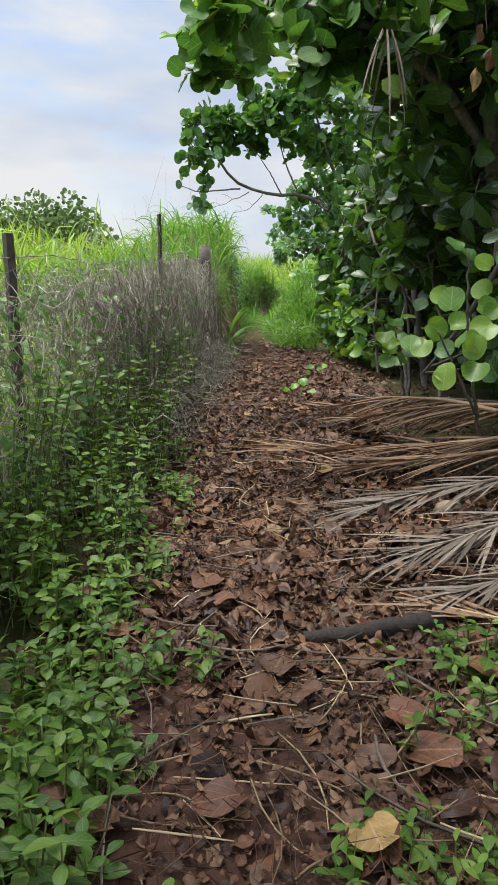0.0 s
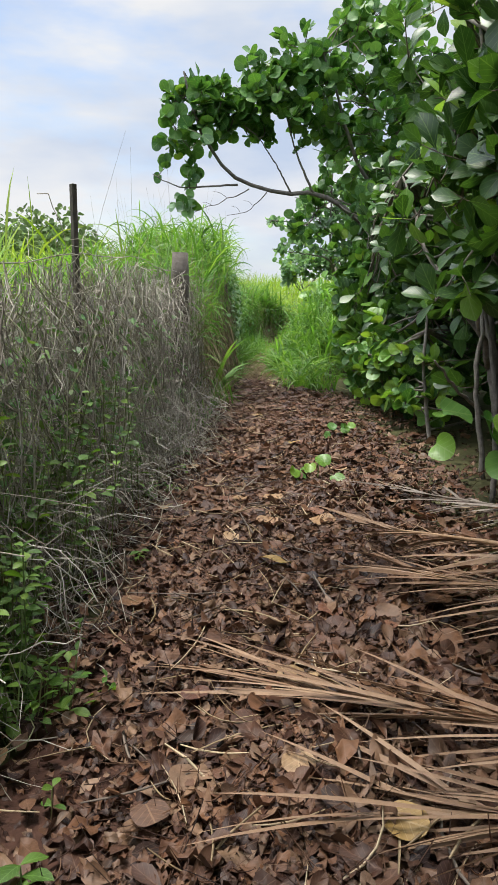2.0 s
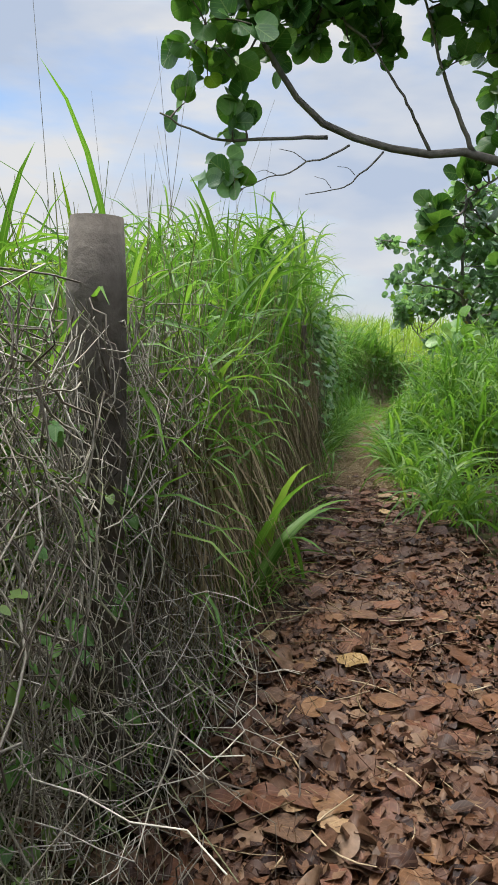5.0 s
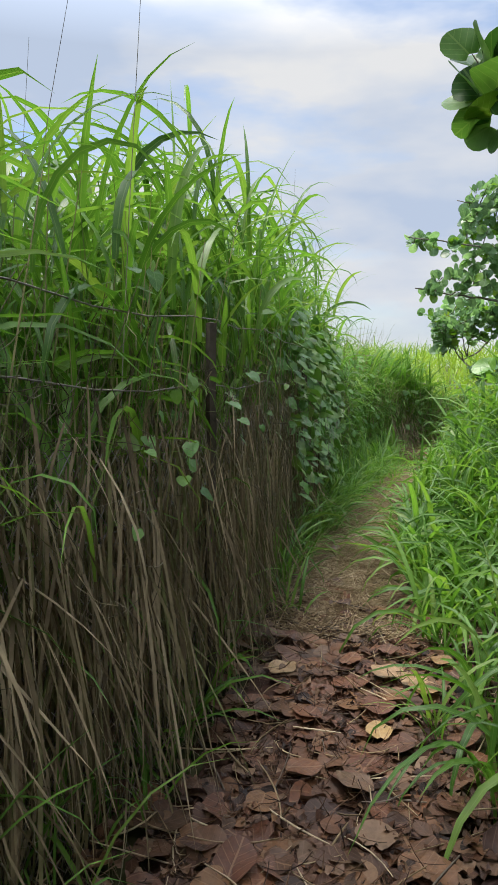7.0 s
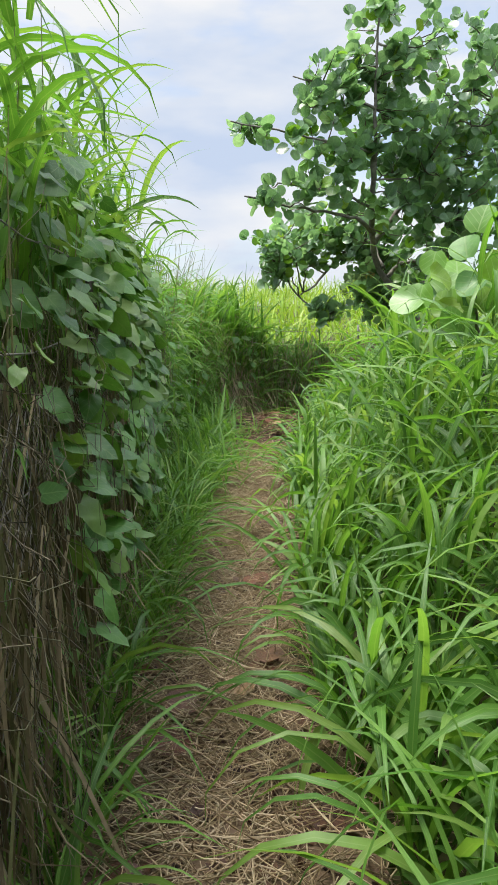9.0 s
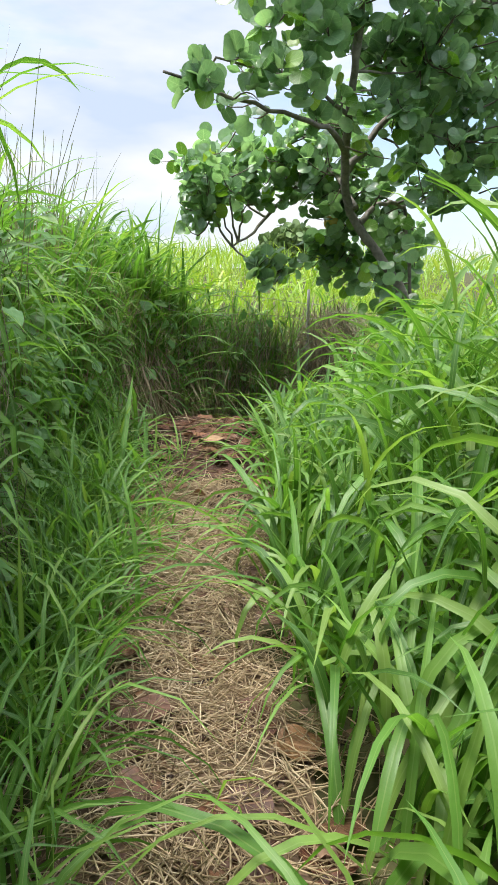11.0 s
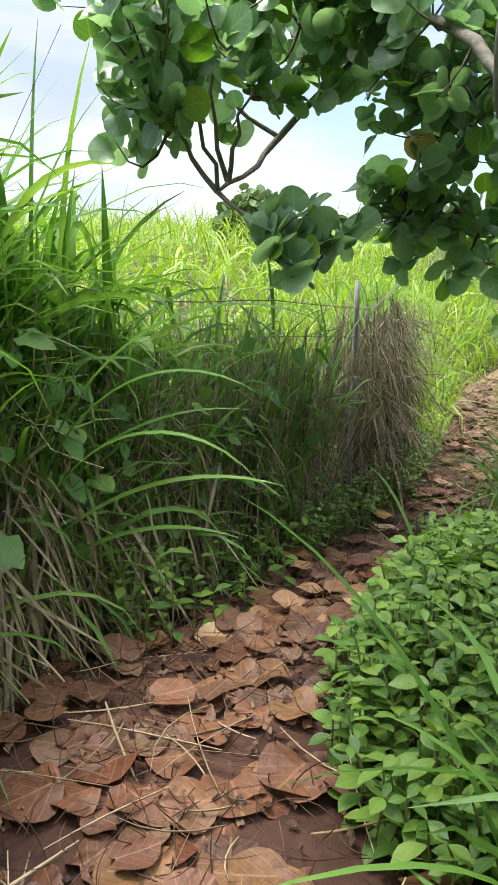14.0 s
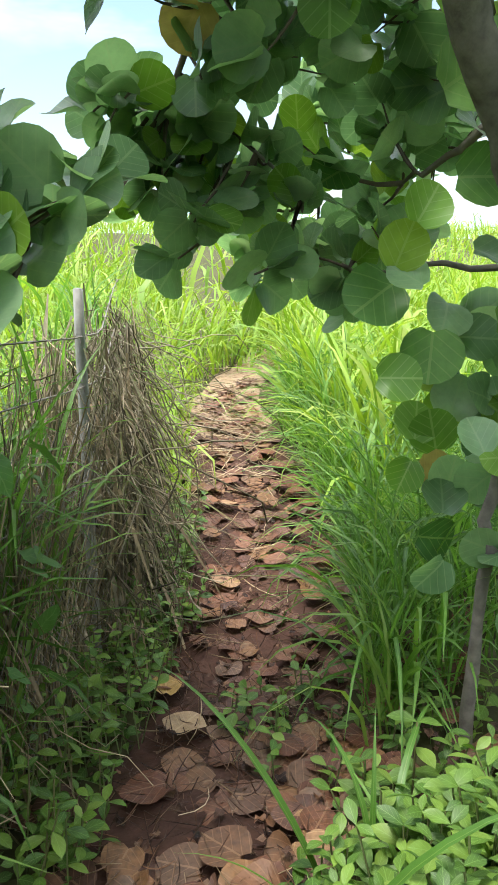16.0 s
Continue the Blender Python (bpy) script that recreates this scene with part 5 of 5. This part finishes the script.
crown(t5, sk5, [(1.62, 25.8, 1.45, 0.12, 0.1, 0.22), (1.9, 25.9, 1.48, 0.25, 0.15, 0.1)], 12, 6, 0.14, mats=GREY, label="hanging round green leaves")
crown(t5, sk5, [(2.75, 26.2, 1.48, 0.5, 0.4, 0.22), (2.2, 26.4, 1.5, 0.4, 0.3, 0.18), (3.3, 26.3, 1.4, 0.4, 0.4, 0.3)], 36, 7, 0.122, mats=GREY, label="hanging round green leaves")
for x, y, z, s, m in ((2.75, 25.6, 1.3, 0.17, 0), (2.85, 25.55, 1.18, 0.16, 0), (2.68, 25.45, 1.72, 0.17, 0), (2.6, 25.4, 1.85, 0.14, 1), (3.0, 25.6, 0.85, 0.15, 1), (3.05, 25.7, 0.65, 0.14, 2),
                      (3.1, 25.6, 1.0, 0.17, 0), (2.98, 26.0, 1.62, 0.15, 0), (2.5, 26.1, 2.02, 0.16, 2), (2.2, 24.6, 2.4, 0.18, 1), (2.9, 25.6, 0.55, 0.14, 0), (2.82, 25.5, 1.55, 0.15, 0)):
    single_leaf(t5, (x, y, z), s, (-0.45 + rng.normal(0, 0.2), -0.8, 0.3 + rng.normal(0, 0.2)), m, int(x * 10), rng.uniform(0, 360))

for k in range(46):
    single_leaf(t5, (rng.uniform(2.6, 3.05), rng.uniform(25.1, 25.6), rng.uniform(0.5, 2.0)), rng.uniform(0.1, 0.15), (-0.5 + rng.normal(0, 0.35), -0.75, rng.normal(0.35, 0.3)),
                3 if rng.random() < 0.75 else 1, k, rng.uniform(0, 360))

# shoot with round leaves beside the grass
t6, sk6 = tree("sea grape sapling among the tall grass", ([(1.75, 19.2, 0), (1.6, 19.1, 0.9), (1.45, 19.0, 1.6)], 0.018, 0.007), [])
for k in range(26):
    single_leaf(t6, (1.5 + rng.normal(0, 0.18), 19.0 + rng.normal(0, 0.13), 1.55 + rng.uniform(-0.3, 0.3)), rng.uniform(0.15, 0.2), (rng.normal(-0.2, 0.4), -0.7, rng.uniform(0.1, 0.9)), int(rng.random() < 0.8), k, rng.uniform(0, 360))

# trees behind the open side, beyond the grass
t7, sk7 = tree("sea grape trees behind the grass", ([(5.2, 20, -0.1), (5.0, 20, 1.5), (4.8, 20, 3)], 0.09, 0.05), [([(5, 20, 1.6), (4.4, 18.5, 2.4), (4.2, 17.4, 3.2)], 0.05, 0.015), ([(5, 20, 1.6), (4.6, 21.6, 2.4), (4.4, 23, 3.2)], 0.05, 0.015)])
crown(t7, sk7, [(4.9, 18.2, 2.2, 1.3, 2.6, 1.9), (5.4, 21.8, 2.4, 1.4, 2.6, 2.0)], 520, 7, 0.18, low=True, label="round green leaves")


# ---- weeds ----
def weed_patch(name, label, x, y, h, size, density=1.0, mat=M_WEED):
    n = len(x)
    base = put(x, y, 0.01)
    lean = rng.normal(0, 0.16, (n, 2))
    S = 4
    s = np.linspace(0, 1, S)
    P = base[:, None] + np.stack([lean[:, 0:1] * h[:, None] * s, lean[:, 1:2] * h[:, None] * s, h[:, None] * s], -1)
    sv, sf, su = tubes(P, np.full((n, S), 0.0028), 3)
    at, dr, nr, sz = [], [], [], []
    for i in range(n):
        nodes = max(2, int(h[i] / 0.05 * density))
        a0 = rng.uniform(0, 3.14)
        for k in range(max(0, nodes - 5), nodes):
            tt = (k + 1) / nodes
            p = base[i] + np.array([lean[i, 0], lean[i, 1], 1.0]) * h[i] * tt
            for side in (0, math.pi):
                a = a0 + k * 1.57 + side + rng.normal(0, 0.25)
                at.append(p)
                dr.append((math.cos(a), math.sin(a), rng.uniform(0.1, 0.95) if k == nodes - 1 else rng.uniform(-0.1, 0.6)))
                nr.append((rng.normal(0, 0.4), rng.normal(0, 0.4), 1))
                sz.append(size * rng.uniform(0.6, 1.15) * (0.75 if k == nodes - 1 else 1))
    lv, lf, lu = leaves(WEED, np.array(at), np.array(dr), np.array(nr), np.array(sz))
    t = thing(name, label, "weeds", kind="stuff")
    part("stem", mesh_of("stem", sv, sf, M_WEED_STEM, su), t, kind="stuff")
    part("foliage", mesh_of("foliage", lv, lf, mat, lu), t, kind="stuff")
    return t


def clumped(n, y0, y1, x0, x1, thr, freq=1.2, seed=0.0):
    """Places where a slow noise is above thr."""
    got = []
    while len(got) < n:
        y = rng.uniform(y0, y1)
        x = rng.uniform(x0, x1)
        if noise.noise((x * freq + seed, y * freq, seed)) > thr:
            got.append((x, y))
    return np.array(got).T


x, y = clumped(400, 1.0, 5.6, -1.25, -0.36, 0.08, 2.4, 3.0)
weed_patch("weeds", "bushy bright green weeds at the foot of the fence", x, y, 0.08 + 0.45 * np.clip((-0.35 - x) / 0.8, 0, 1) * rng.uniform(0.5, 1.2, len(x)), 0.07)
x, y = clumped(300, 0.9, 2.3, -0.85, -0.12, -0.1, 2.8, 1.0)
weed_patch("weeds", "low carpet of green weeds beside the leaf litter", x, y, rng.uniform(0.06, 0.2, len(x)), 0.07)
x, y = clumped(260, 2.4, 6.6, -1.3, -0.6, -0.1, 1.6, 8.0)
weed_patch("weeds", "climbing green weeds on the wire mesh", x, y, 0.25 + 0.4 * rng.random(len(x)), 0.06)
yy = rng.uniform(2.2, 7.5, 230)
x = fence_x(yy) + rng.normal(0.06, 0.12, 230)
weed_patch("weeds", "tall leafy weeds climbing the fence", x, yy, rng.uniform(0.4, 0.95, 230), 0.062)
x, y = clumped(45, 5.5, 11, -0.75, -0.5, 0.15, 2.0, 5.0)
weed_patch("weeds", "small green weeds on the path's edge", x, y, rng.uniform(0.05, 0.16, len(x)), 0.05)
x, y = clumped(90, 0.9, 1.6, 0.2, 0.9, -0.05, 3.0, 6.0)
weed_patch("weeds", "low green weeds beside the start of the path", x, y, rng.uniform(0.04, 0.12, len(x)), 0.06)
x, y = clumped(150, 1.2, 2.6, 0.45, 1.3, -0.1, 2.2, 6.0)
weed_patch("weeds", "bright green weeds among the dead leaves", x, y, rng.uniform(0.05, 0.15, len(x)), 0.062)
y = 23.3 + 1.85 * rng.random(680) ** 1.15
u = rng.random(680) ** 0.8
edge = np.interp(y, [23.3, 23.6, 24.05, 24.5, 24.9, 25.5], [1.28, 1.14, 1.22, 1.52, 1.85, 2.3])
x = edge + u * np.interp(y, [23.3, 23.7, 24.6, 25.5], [0.5, 0.95, 0.85, 0.4])
rise = np.sin(np.clip(u * 1.6 + 0.12, 0, 1) * 1.57) * np.interp(y, [23.3, 23.7, 24.6, 25.5], [0.5, 1, 1, 0.5])
weed_patch("weed_mound", "mounded patch of fresh green creeping weeds", x, y, 0.08 + 0.24 * rise + rng.uniform(-0.03, 0.06, 680), 0.075)
x, y = clumped(130, 24.7, 25.7, 1.85, 2.75, 0.0, 2.4, 4.0)
clear = np.abs(x - path_x(y)) > 0.36
weed_patch("weeds", "fresh green weeds along the path at the bend", x[clear], y[clear], rng.uniform(0.08, 0.24, int(clear.sum())), 0.065)
x, y = clumped(90, 24.9, 26.2, 2.45, 3.3, -0.2, 2.0, 9.0)
weed_patch("weeds", "low green weeds beside the leaf-covered path", x, y, rng.uniform(0.06, 0.2, len(x)), 0.07)
yy = rng.uniform(24.7, 27.6, 300)
x = fence_x(yy) + 0.04 + rng.random(300) ** 1.5 * 0.42
weed_patch("weeds", "green weeds at the foot of the far fence", x, yy, rng.uniform(0.08, 0.4, 300), 0.055)
x, y = clumped(16, 13, 16.2, -0.6, -0.35, -0.3, 2.0, 2.0)
weed_patch("weeds", "few small weeds in the fence's shade", x, y, rng.uniform(0.05, 0.14, len(x)), 0.05)

# weeds near the walker, leaf by leaf
weed_leaf = mesh_of("leaf", WEED[0], WEED[1], M_WEED, WEED[2])
(v, f, u), q, r_ = limb([(0, 0, 0), (0.004, 0, 0.5), (0, 0.006, 1.0)], 0.016, 0.01, 5, 0.0, 5)
weed_stem = mesh_of("stem", v, f, M_WEED_STEM, u)


def weed_plant(x, y, h, size):
    t = thing("weed_plant", "upright green weed with paired oval leaves", "weed", "weeds along the path", m=pose(x, y, float(ground_z(x, y)), 0, 0, rng.uniform(0, 360)))
    part("stem", weed_stem, t, m=Matrix.Diagonal((0.22, 0.22, h, 1)))
    nodes = 4
    for k in range(nodes):
        for side in (0, math.pi):
            s = size * rng.uniform(0.75, 1.15)
            part("leaf", weed_leaf, t, m=Matrix.LocRotScale((0, 0, h * (k + 1) / nodes), Euler((rng.normal(0, 0.15), -rng.uniform(0.0, 0.5), k * 1.57 + side + rng.normal(0, 0.2))), (s, s, s)))


for k in range(18):
    y = rng.uniform(1.3, 5.2)
    weed_plant(rng.uniform(-0.66, -0.36), y, rng.uniform(0.08, 0.2), 0.075)
for k in range(10):
    weed_plant(rng.uniform(0.65, 1.0), rng.uniform(1.5, 2.6), rng.uniform(0.07, 0.14), 0.075)
for k in range(10):
    weed_plant(rng.uniform(-0.62, -0.38), rng.uniform(6.5, 10), rng.uniform(0.07, 0.14), 0.07)
for k in range(26):
    y = rng.uniform(23.5, 25.2)
    weed_plant(float(np.interp(y, [23.5, 24.05, 24.5, 25.2], [1.16, 1.22, 1.52, 2.05])) + rng.uniform(0.0, 0.25), y, rng.uniform(0.12, 0.22), 0.075)
for x, y, h in ((1.12, 24.85, 0.22), (1.3, 25.1, 0.2), (0.95, 24.75, 0.4), (1.55, 25.35, 0.2), (2.62, 25.35, 0.3), (2.5, 25.1, 0.15)):
    weed_plant(x, y, h, 0.075)


# ---- vine leaves over the grass wall ----
def vine_cover(name, label, n, y0, y1, z0, z1, size, d=0.12, mat=M_HEART):
    y = rng.uniform(y0, y1, n)
    z = rng.uniform(z0, z1, n)
    bulge = 0.1 * np.sin((z - z0) / (z1 - z0) * 3.14)
    e = 0.05
    tx = fence_x(y + e) - fence_x(y - e)
    k = np.hypot(tx, 2 * e)
    nx, ny = 2 * e / k, -tx / k
    off = np.minimum(d * rng.normal(0, 1, n) + bulge, 0.12 if y0 > 11 else 0.1)
    at = np.stack([fence_x(y) + nx * off, y + ny * off, z + ground_z(fence_x(y), y)], 1)
    nrm = np.stack([nx * 0.8, ny * 0.8 - 0.25, np.full(n, 1.3)], 1) + rng.normal(0, 0.65, (n, 3))
    dr = np.stack([rng.normal(0.55, 0.4, n), rng.normal(-0.25, 0.5, n), rng.normal(-0.35, 0.25, n)], 1)
    v, f, u = leaves(HEART, at, dr, nrm, size * rng.uniform(0.6, 1.2, n), rng.uniform(0.5, 1.5, n))
    return thing(name, label, "vine", kind="stuff", me=mesh_of(name, v, f, mat, u))


vine_cover("leafy_vine", "climbing vine with glossy heart-shaped leaves on the fence", 760, 16.9, 19.6, 0.5, 1.85, 0.095)
vine_cover("leafy_vine", "sparse creeper over the grass wall", 60, 13.5, 16.6, 0.9, 1.75, 0.06)
vine_cover("leafy_vine", "leafy creeper beside the narrow path", 240, 19, 23, 0.3, 1.6, 0.09)
vine_cover("leafy_vine", "scattered round vine leaves on the far fence", 130, 23.5, 26.2, 0.3, 1.2, 0.1)
vine_cover("leafy_vine", "green creeper threaded through dead vines", 1700, 1.5, 10.5, 0.15, 1.3, 0.045)
vine_cover("leafy_vine", "low green creeper behind the fence", 900, -1, 8.5, 0.1, 1.0, 0.05, 0.35)


# ---- palm fronds, log, husk ----
leaflet_shapes = []
for k, mat in enumerate((M_FROND, M_FROND, M_FROND, M_FROND_GREY, M_FROND_GREY, M_FROND_GREY)):
    one = blades(np.zeros((1, 3)), np.zeros(1), np.array([1.45]), np.array([0.12 + 0.1 * (k % 3)]), np.array([0.5]), np.array([0.017]), 5, True, np.array([0.3 * (k % 3 - 1)]))
    leaflet_shapes.append(mesh_of("leaflet", one[0], one[1], mat, one[2]))


def frond(points, n, length, grey, label, spread=0.6, r=0.016):
    t = thing("palm_frond", label, "palm frond", "fallen palm fronds")
    (v, f, u), q, rr = limb(points, r, 0.004, 6, 0.0, 24)
    part("rachis", mesh_of("rachis", v, f, M_FROND_GREY if grey else M_RACHIS, u), t)
    q = np.asarray(q)
    n = int(n * 1.35)
    for k in range(n):
        s = 0.06 + 0.92 * k / n
        i = s * (len(q) - 1)
        a, b = q[int(i)], q[min(int(i) + 1, len(q) - 1)]
        p = a + (b - a) * (i % 1)
        d = unit(b - a)
        az = math.atan2(d[1], d[0]) + (1 if k % 2 else -1) * (spread * (1.15 - 0.6 * s) + rng.normal(0, 0.17))
        ln = length * (0.55 + 0.9 * math.sin(min(1, s * 1.3 + 0.15) * 2.2) * 0.55) * rng.uniform(0.75, 1.15) / 0.5
        drop = math.asin(max(-0.4, min(0.5, (p[2] - 0.05) / (ln * 0.5))))
        w = rng.uniform(0.7, 1.3)
        part("leaflet", leaflet_shapes[(3 if grey else 0) + k % 3], t, m=Matrix.LocRotScale(p, Euler((rng.normal(0, 0.3), drop * 0.8 + rng.normal(0, 0.07), az)), (ln, w, ln)))


frond([(1.9, 4.4, 0.48), (1.5, 4.6, 0.36), (0.95, 5.05, 0.2), (0.2, 5.5, 0.09)], 76, 0.72, False, "dry tan palm frond fallen across the path", 0.26, 0.022)
frond([(1.75, 4.5, 0.5), (1.4, 5.2, 0.52), (1.1, 6.0, 0.42), (0.75, 7.2, 0.12)], 70, 0.7, False, "dry reddish palm frond leaning on the litter", 0.26, 0.022)
frond([(2.0, 4.2, 0.3), (1.5, 4.15, 0.24), (1.0, 4.05, 0.18), (0.6, 3.95, 0.1)], 64, 0.5, True, "weathered grey palm frond", 0.55)
frond([(2.0, 3.9, 0.28), (1.5, 3.6, 0.22), (1.1, 3.4, 0.17), (0.7, 3.25, 0.1)], 64, 0.5, True, "weathered grey palm frond", 0.55)
frond([(1.9, 3.2, 0.25), (1.5, 3.1, 0.2), (1.15, 2.95, 0.15), (0.85, 2.85, 0.09)], 50, 0.42, True, "weathered grey palm frond", 0.6)
frond([(2.3, 6.0, 0.35), (1.8, 6.8, 0.28), (1.45, 7.4, 0.2), (1.1, 8.1, 0.1)], 54, 0.5, True, "weathered grey palm frond under the trees", 0.5)
frond([(1.6, 2.1, 0.16), (1.25, 2.4, 0.13), (0.95, 2.6, 0.1), (0.7, 2.8, 0.08)], 40, 0.35, False, "dry broken palm frond tip", 0.5)

frond([(1.85, 4.55, 0.58), (1.5, 5.0, 0.52), (1.15, 5.6, 0.38), (0.8, 6.4, 0.15)], 64, 0.7, False, "dry reddish-brown palm frond on the pile", 0.3, 0.02)
frond([(1.95, 4.3, 0.42), (1.5, 4.45, 0.32), (1.0, 4.7, 0.2), (0.5, 4.85, 0.1)], 60, 0.6, False, "dry tan palm frond on the pile", 0.35, 0.02)

(v, f, u), q, r_ = limb([(0.2, 2.55, 0.05), (0.38, 2.55, 0.065), (0.55, 2.6, 0.075), (0.74, 2.66, 0.07)], 0.026, 0.042, 11, 0.003, 26)
v = v + np.array([[0.004 * noise.noise((p[0] * 30, p[1] * 30, p[2] * 60)) * k for k in (1, 1, 0.7)] for p in v]) + np.array([[0, 0, 0.008 * noise.noise((p[0] * 12, p[1] * 90, 3.0))] for p in v])
log = thing("log", "short blackened piece of palm stalk", "log", me=mesh_of("log", v, f, M_DARKWOOD, u))

bm = bmesh.new()
bmesh.ops.create_uvsphere(bm, u_segments=18, v_segments=12, radius=0.5)
for vert in bm.verts:
    c = vert.co
    k = 1 + 0.1 * noise.noise(c * 4) - 0.12 * abs(math.sin(3 * math.atan2(c.y, c.x) / 2)) * (1 - abs(c.z) * 2)
    vert.co = Vector((c.x * 0.2 * k, c.y * 0.13 * k, c.z * 0.12 * k))
for face in bm.faces:
    face.smooth = True
husk_mesh = bpy.data.meshes.new("coconut_husk")
bm.to_mesh(husk_mesh)
bm.free()
husk_mesh.materials.append(M_HUSK)
thing("coconut_husk", "pale dry coconut husk lying among palm leaflets", "coconut", me=husk_mesh, m=pose(1.1, 3.95, 0.1, 8, 10, 20))

# dead palm strips and brown leaves hanging from the overhanging branches
strip = thing("hanging_palm_strip", "pale dry palm strip hanging from the tree", "dead leaf")
for k in range(7):
    one = blades(np.array([[0.74 + rng.normal(0, 0.02), 4.4 + rng.normal(0, 0.02), 2.66]]), np.array([rng.uniform(0, 6.28)]), np.array([2.7]), np.array([0.35]), np.array([rng.uniform(0.35, 0.6)]), np.array([0.016]), 6)
    part("leaflet", mesh_of("leaflet", one[0], one[1], M_FROND_GREY, one[2]), strip)
dead = thing("hanging_dead_leaf", "curled brown dead leaves hanging on a twig", "dead leaf")
for k, (dx, dz, s) in enumerate(((0, 0, 0.17), (0.06, -0.12, 0.19), (-0.02, -0.2, 0.18))):
    part("leaf", fallen_shapes[k], dead, m=Matrix.Translation((1.32 + dx, 4.6, 2.72 + dz)) @ pose(0, 0, 0, 75, 20 * k, 90) @ Matrix.Diagonal((1.0, 0.7, 1.3, 1)))
(v, f, u), q, r_ = limb([(1.35, 4.75, 3.1), (1.33, 4.65, 2.9), (1.34, 4.6, 2.7)], 0.006, 0.004, 5, 0.0, 6)
part("twig", mesh_of("twig", v, f, M_TWIG, u), dead)


# ---- far trees on the hill and behind the field ----
def far_tree(x, y, h, w):
    z = float(ground_z(x, y))
    t = thing("far_tree", "distant bushy tree beyond the tall grass", "tree", "far trees")
    (v, f, u), q, r = limb([(x, y, z - 0.2), (x, y, z + h * 0.5), (x, y, z + h * 0.8)], w * 0.05, w * 0.02, 6, 0.02, 8)
    part("trunk", mesh_of("trunk", v, f, M_BARK, u), t)
    n = 2400
    c, d = inside([(x, y, z + h * 0.6, w * 0.5, w * 0.5, h * 0.4), (x + w * 0.3, y, z + h * 0.5, w * 0.4, w * 0.4, h * 0.3), (x - w * 0.35, y, z + h * 0.45, w * 0.4, w * 0.4, h * 0.3)], n)
    v, f, u = leaves(GRAPE_LOW, c, unit(rng.normal(0, 1, (n, 3))), unit(rng.normal(0, 1, (n, 3)) + np.array([0, 0, 0.8])), rng.uniform(0.3, 0.7, n) * 0.5, rng.uniform(0.5, 1.5, n))
    part("crown", mesh_of("crown", v, f, M_FARTREE, u), t, kind="stuff")


for x, y, h, w in ((-14.6, 44, 4.6, 5), (-11.6, 46, 4.9, 5), (-18, 43, 4.2, 5), (7.2, 47, 1.9, 1.8)):
    far_tree(x, y, h, w)
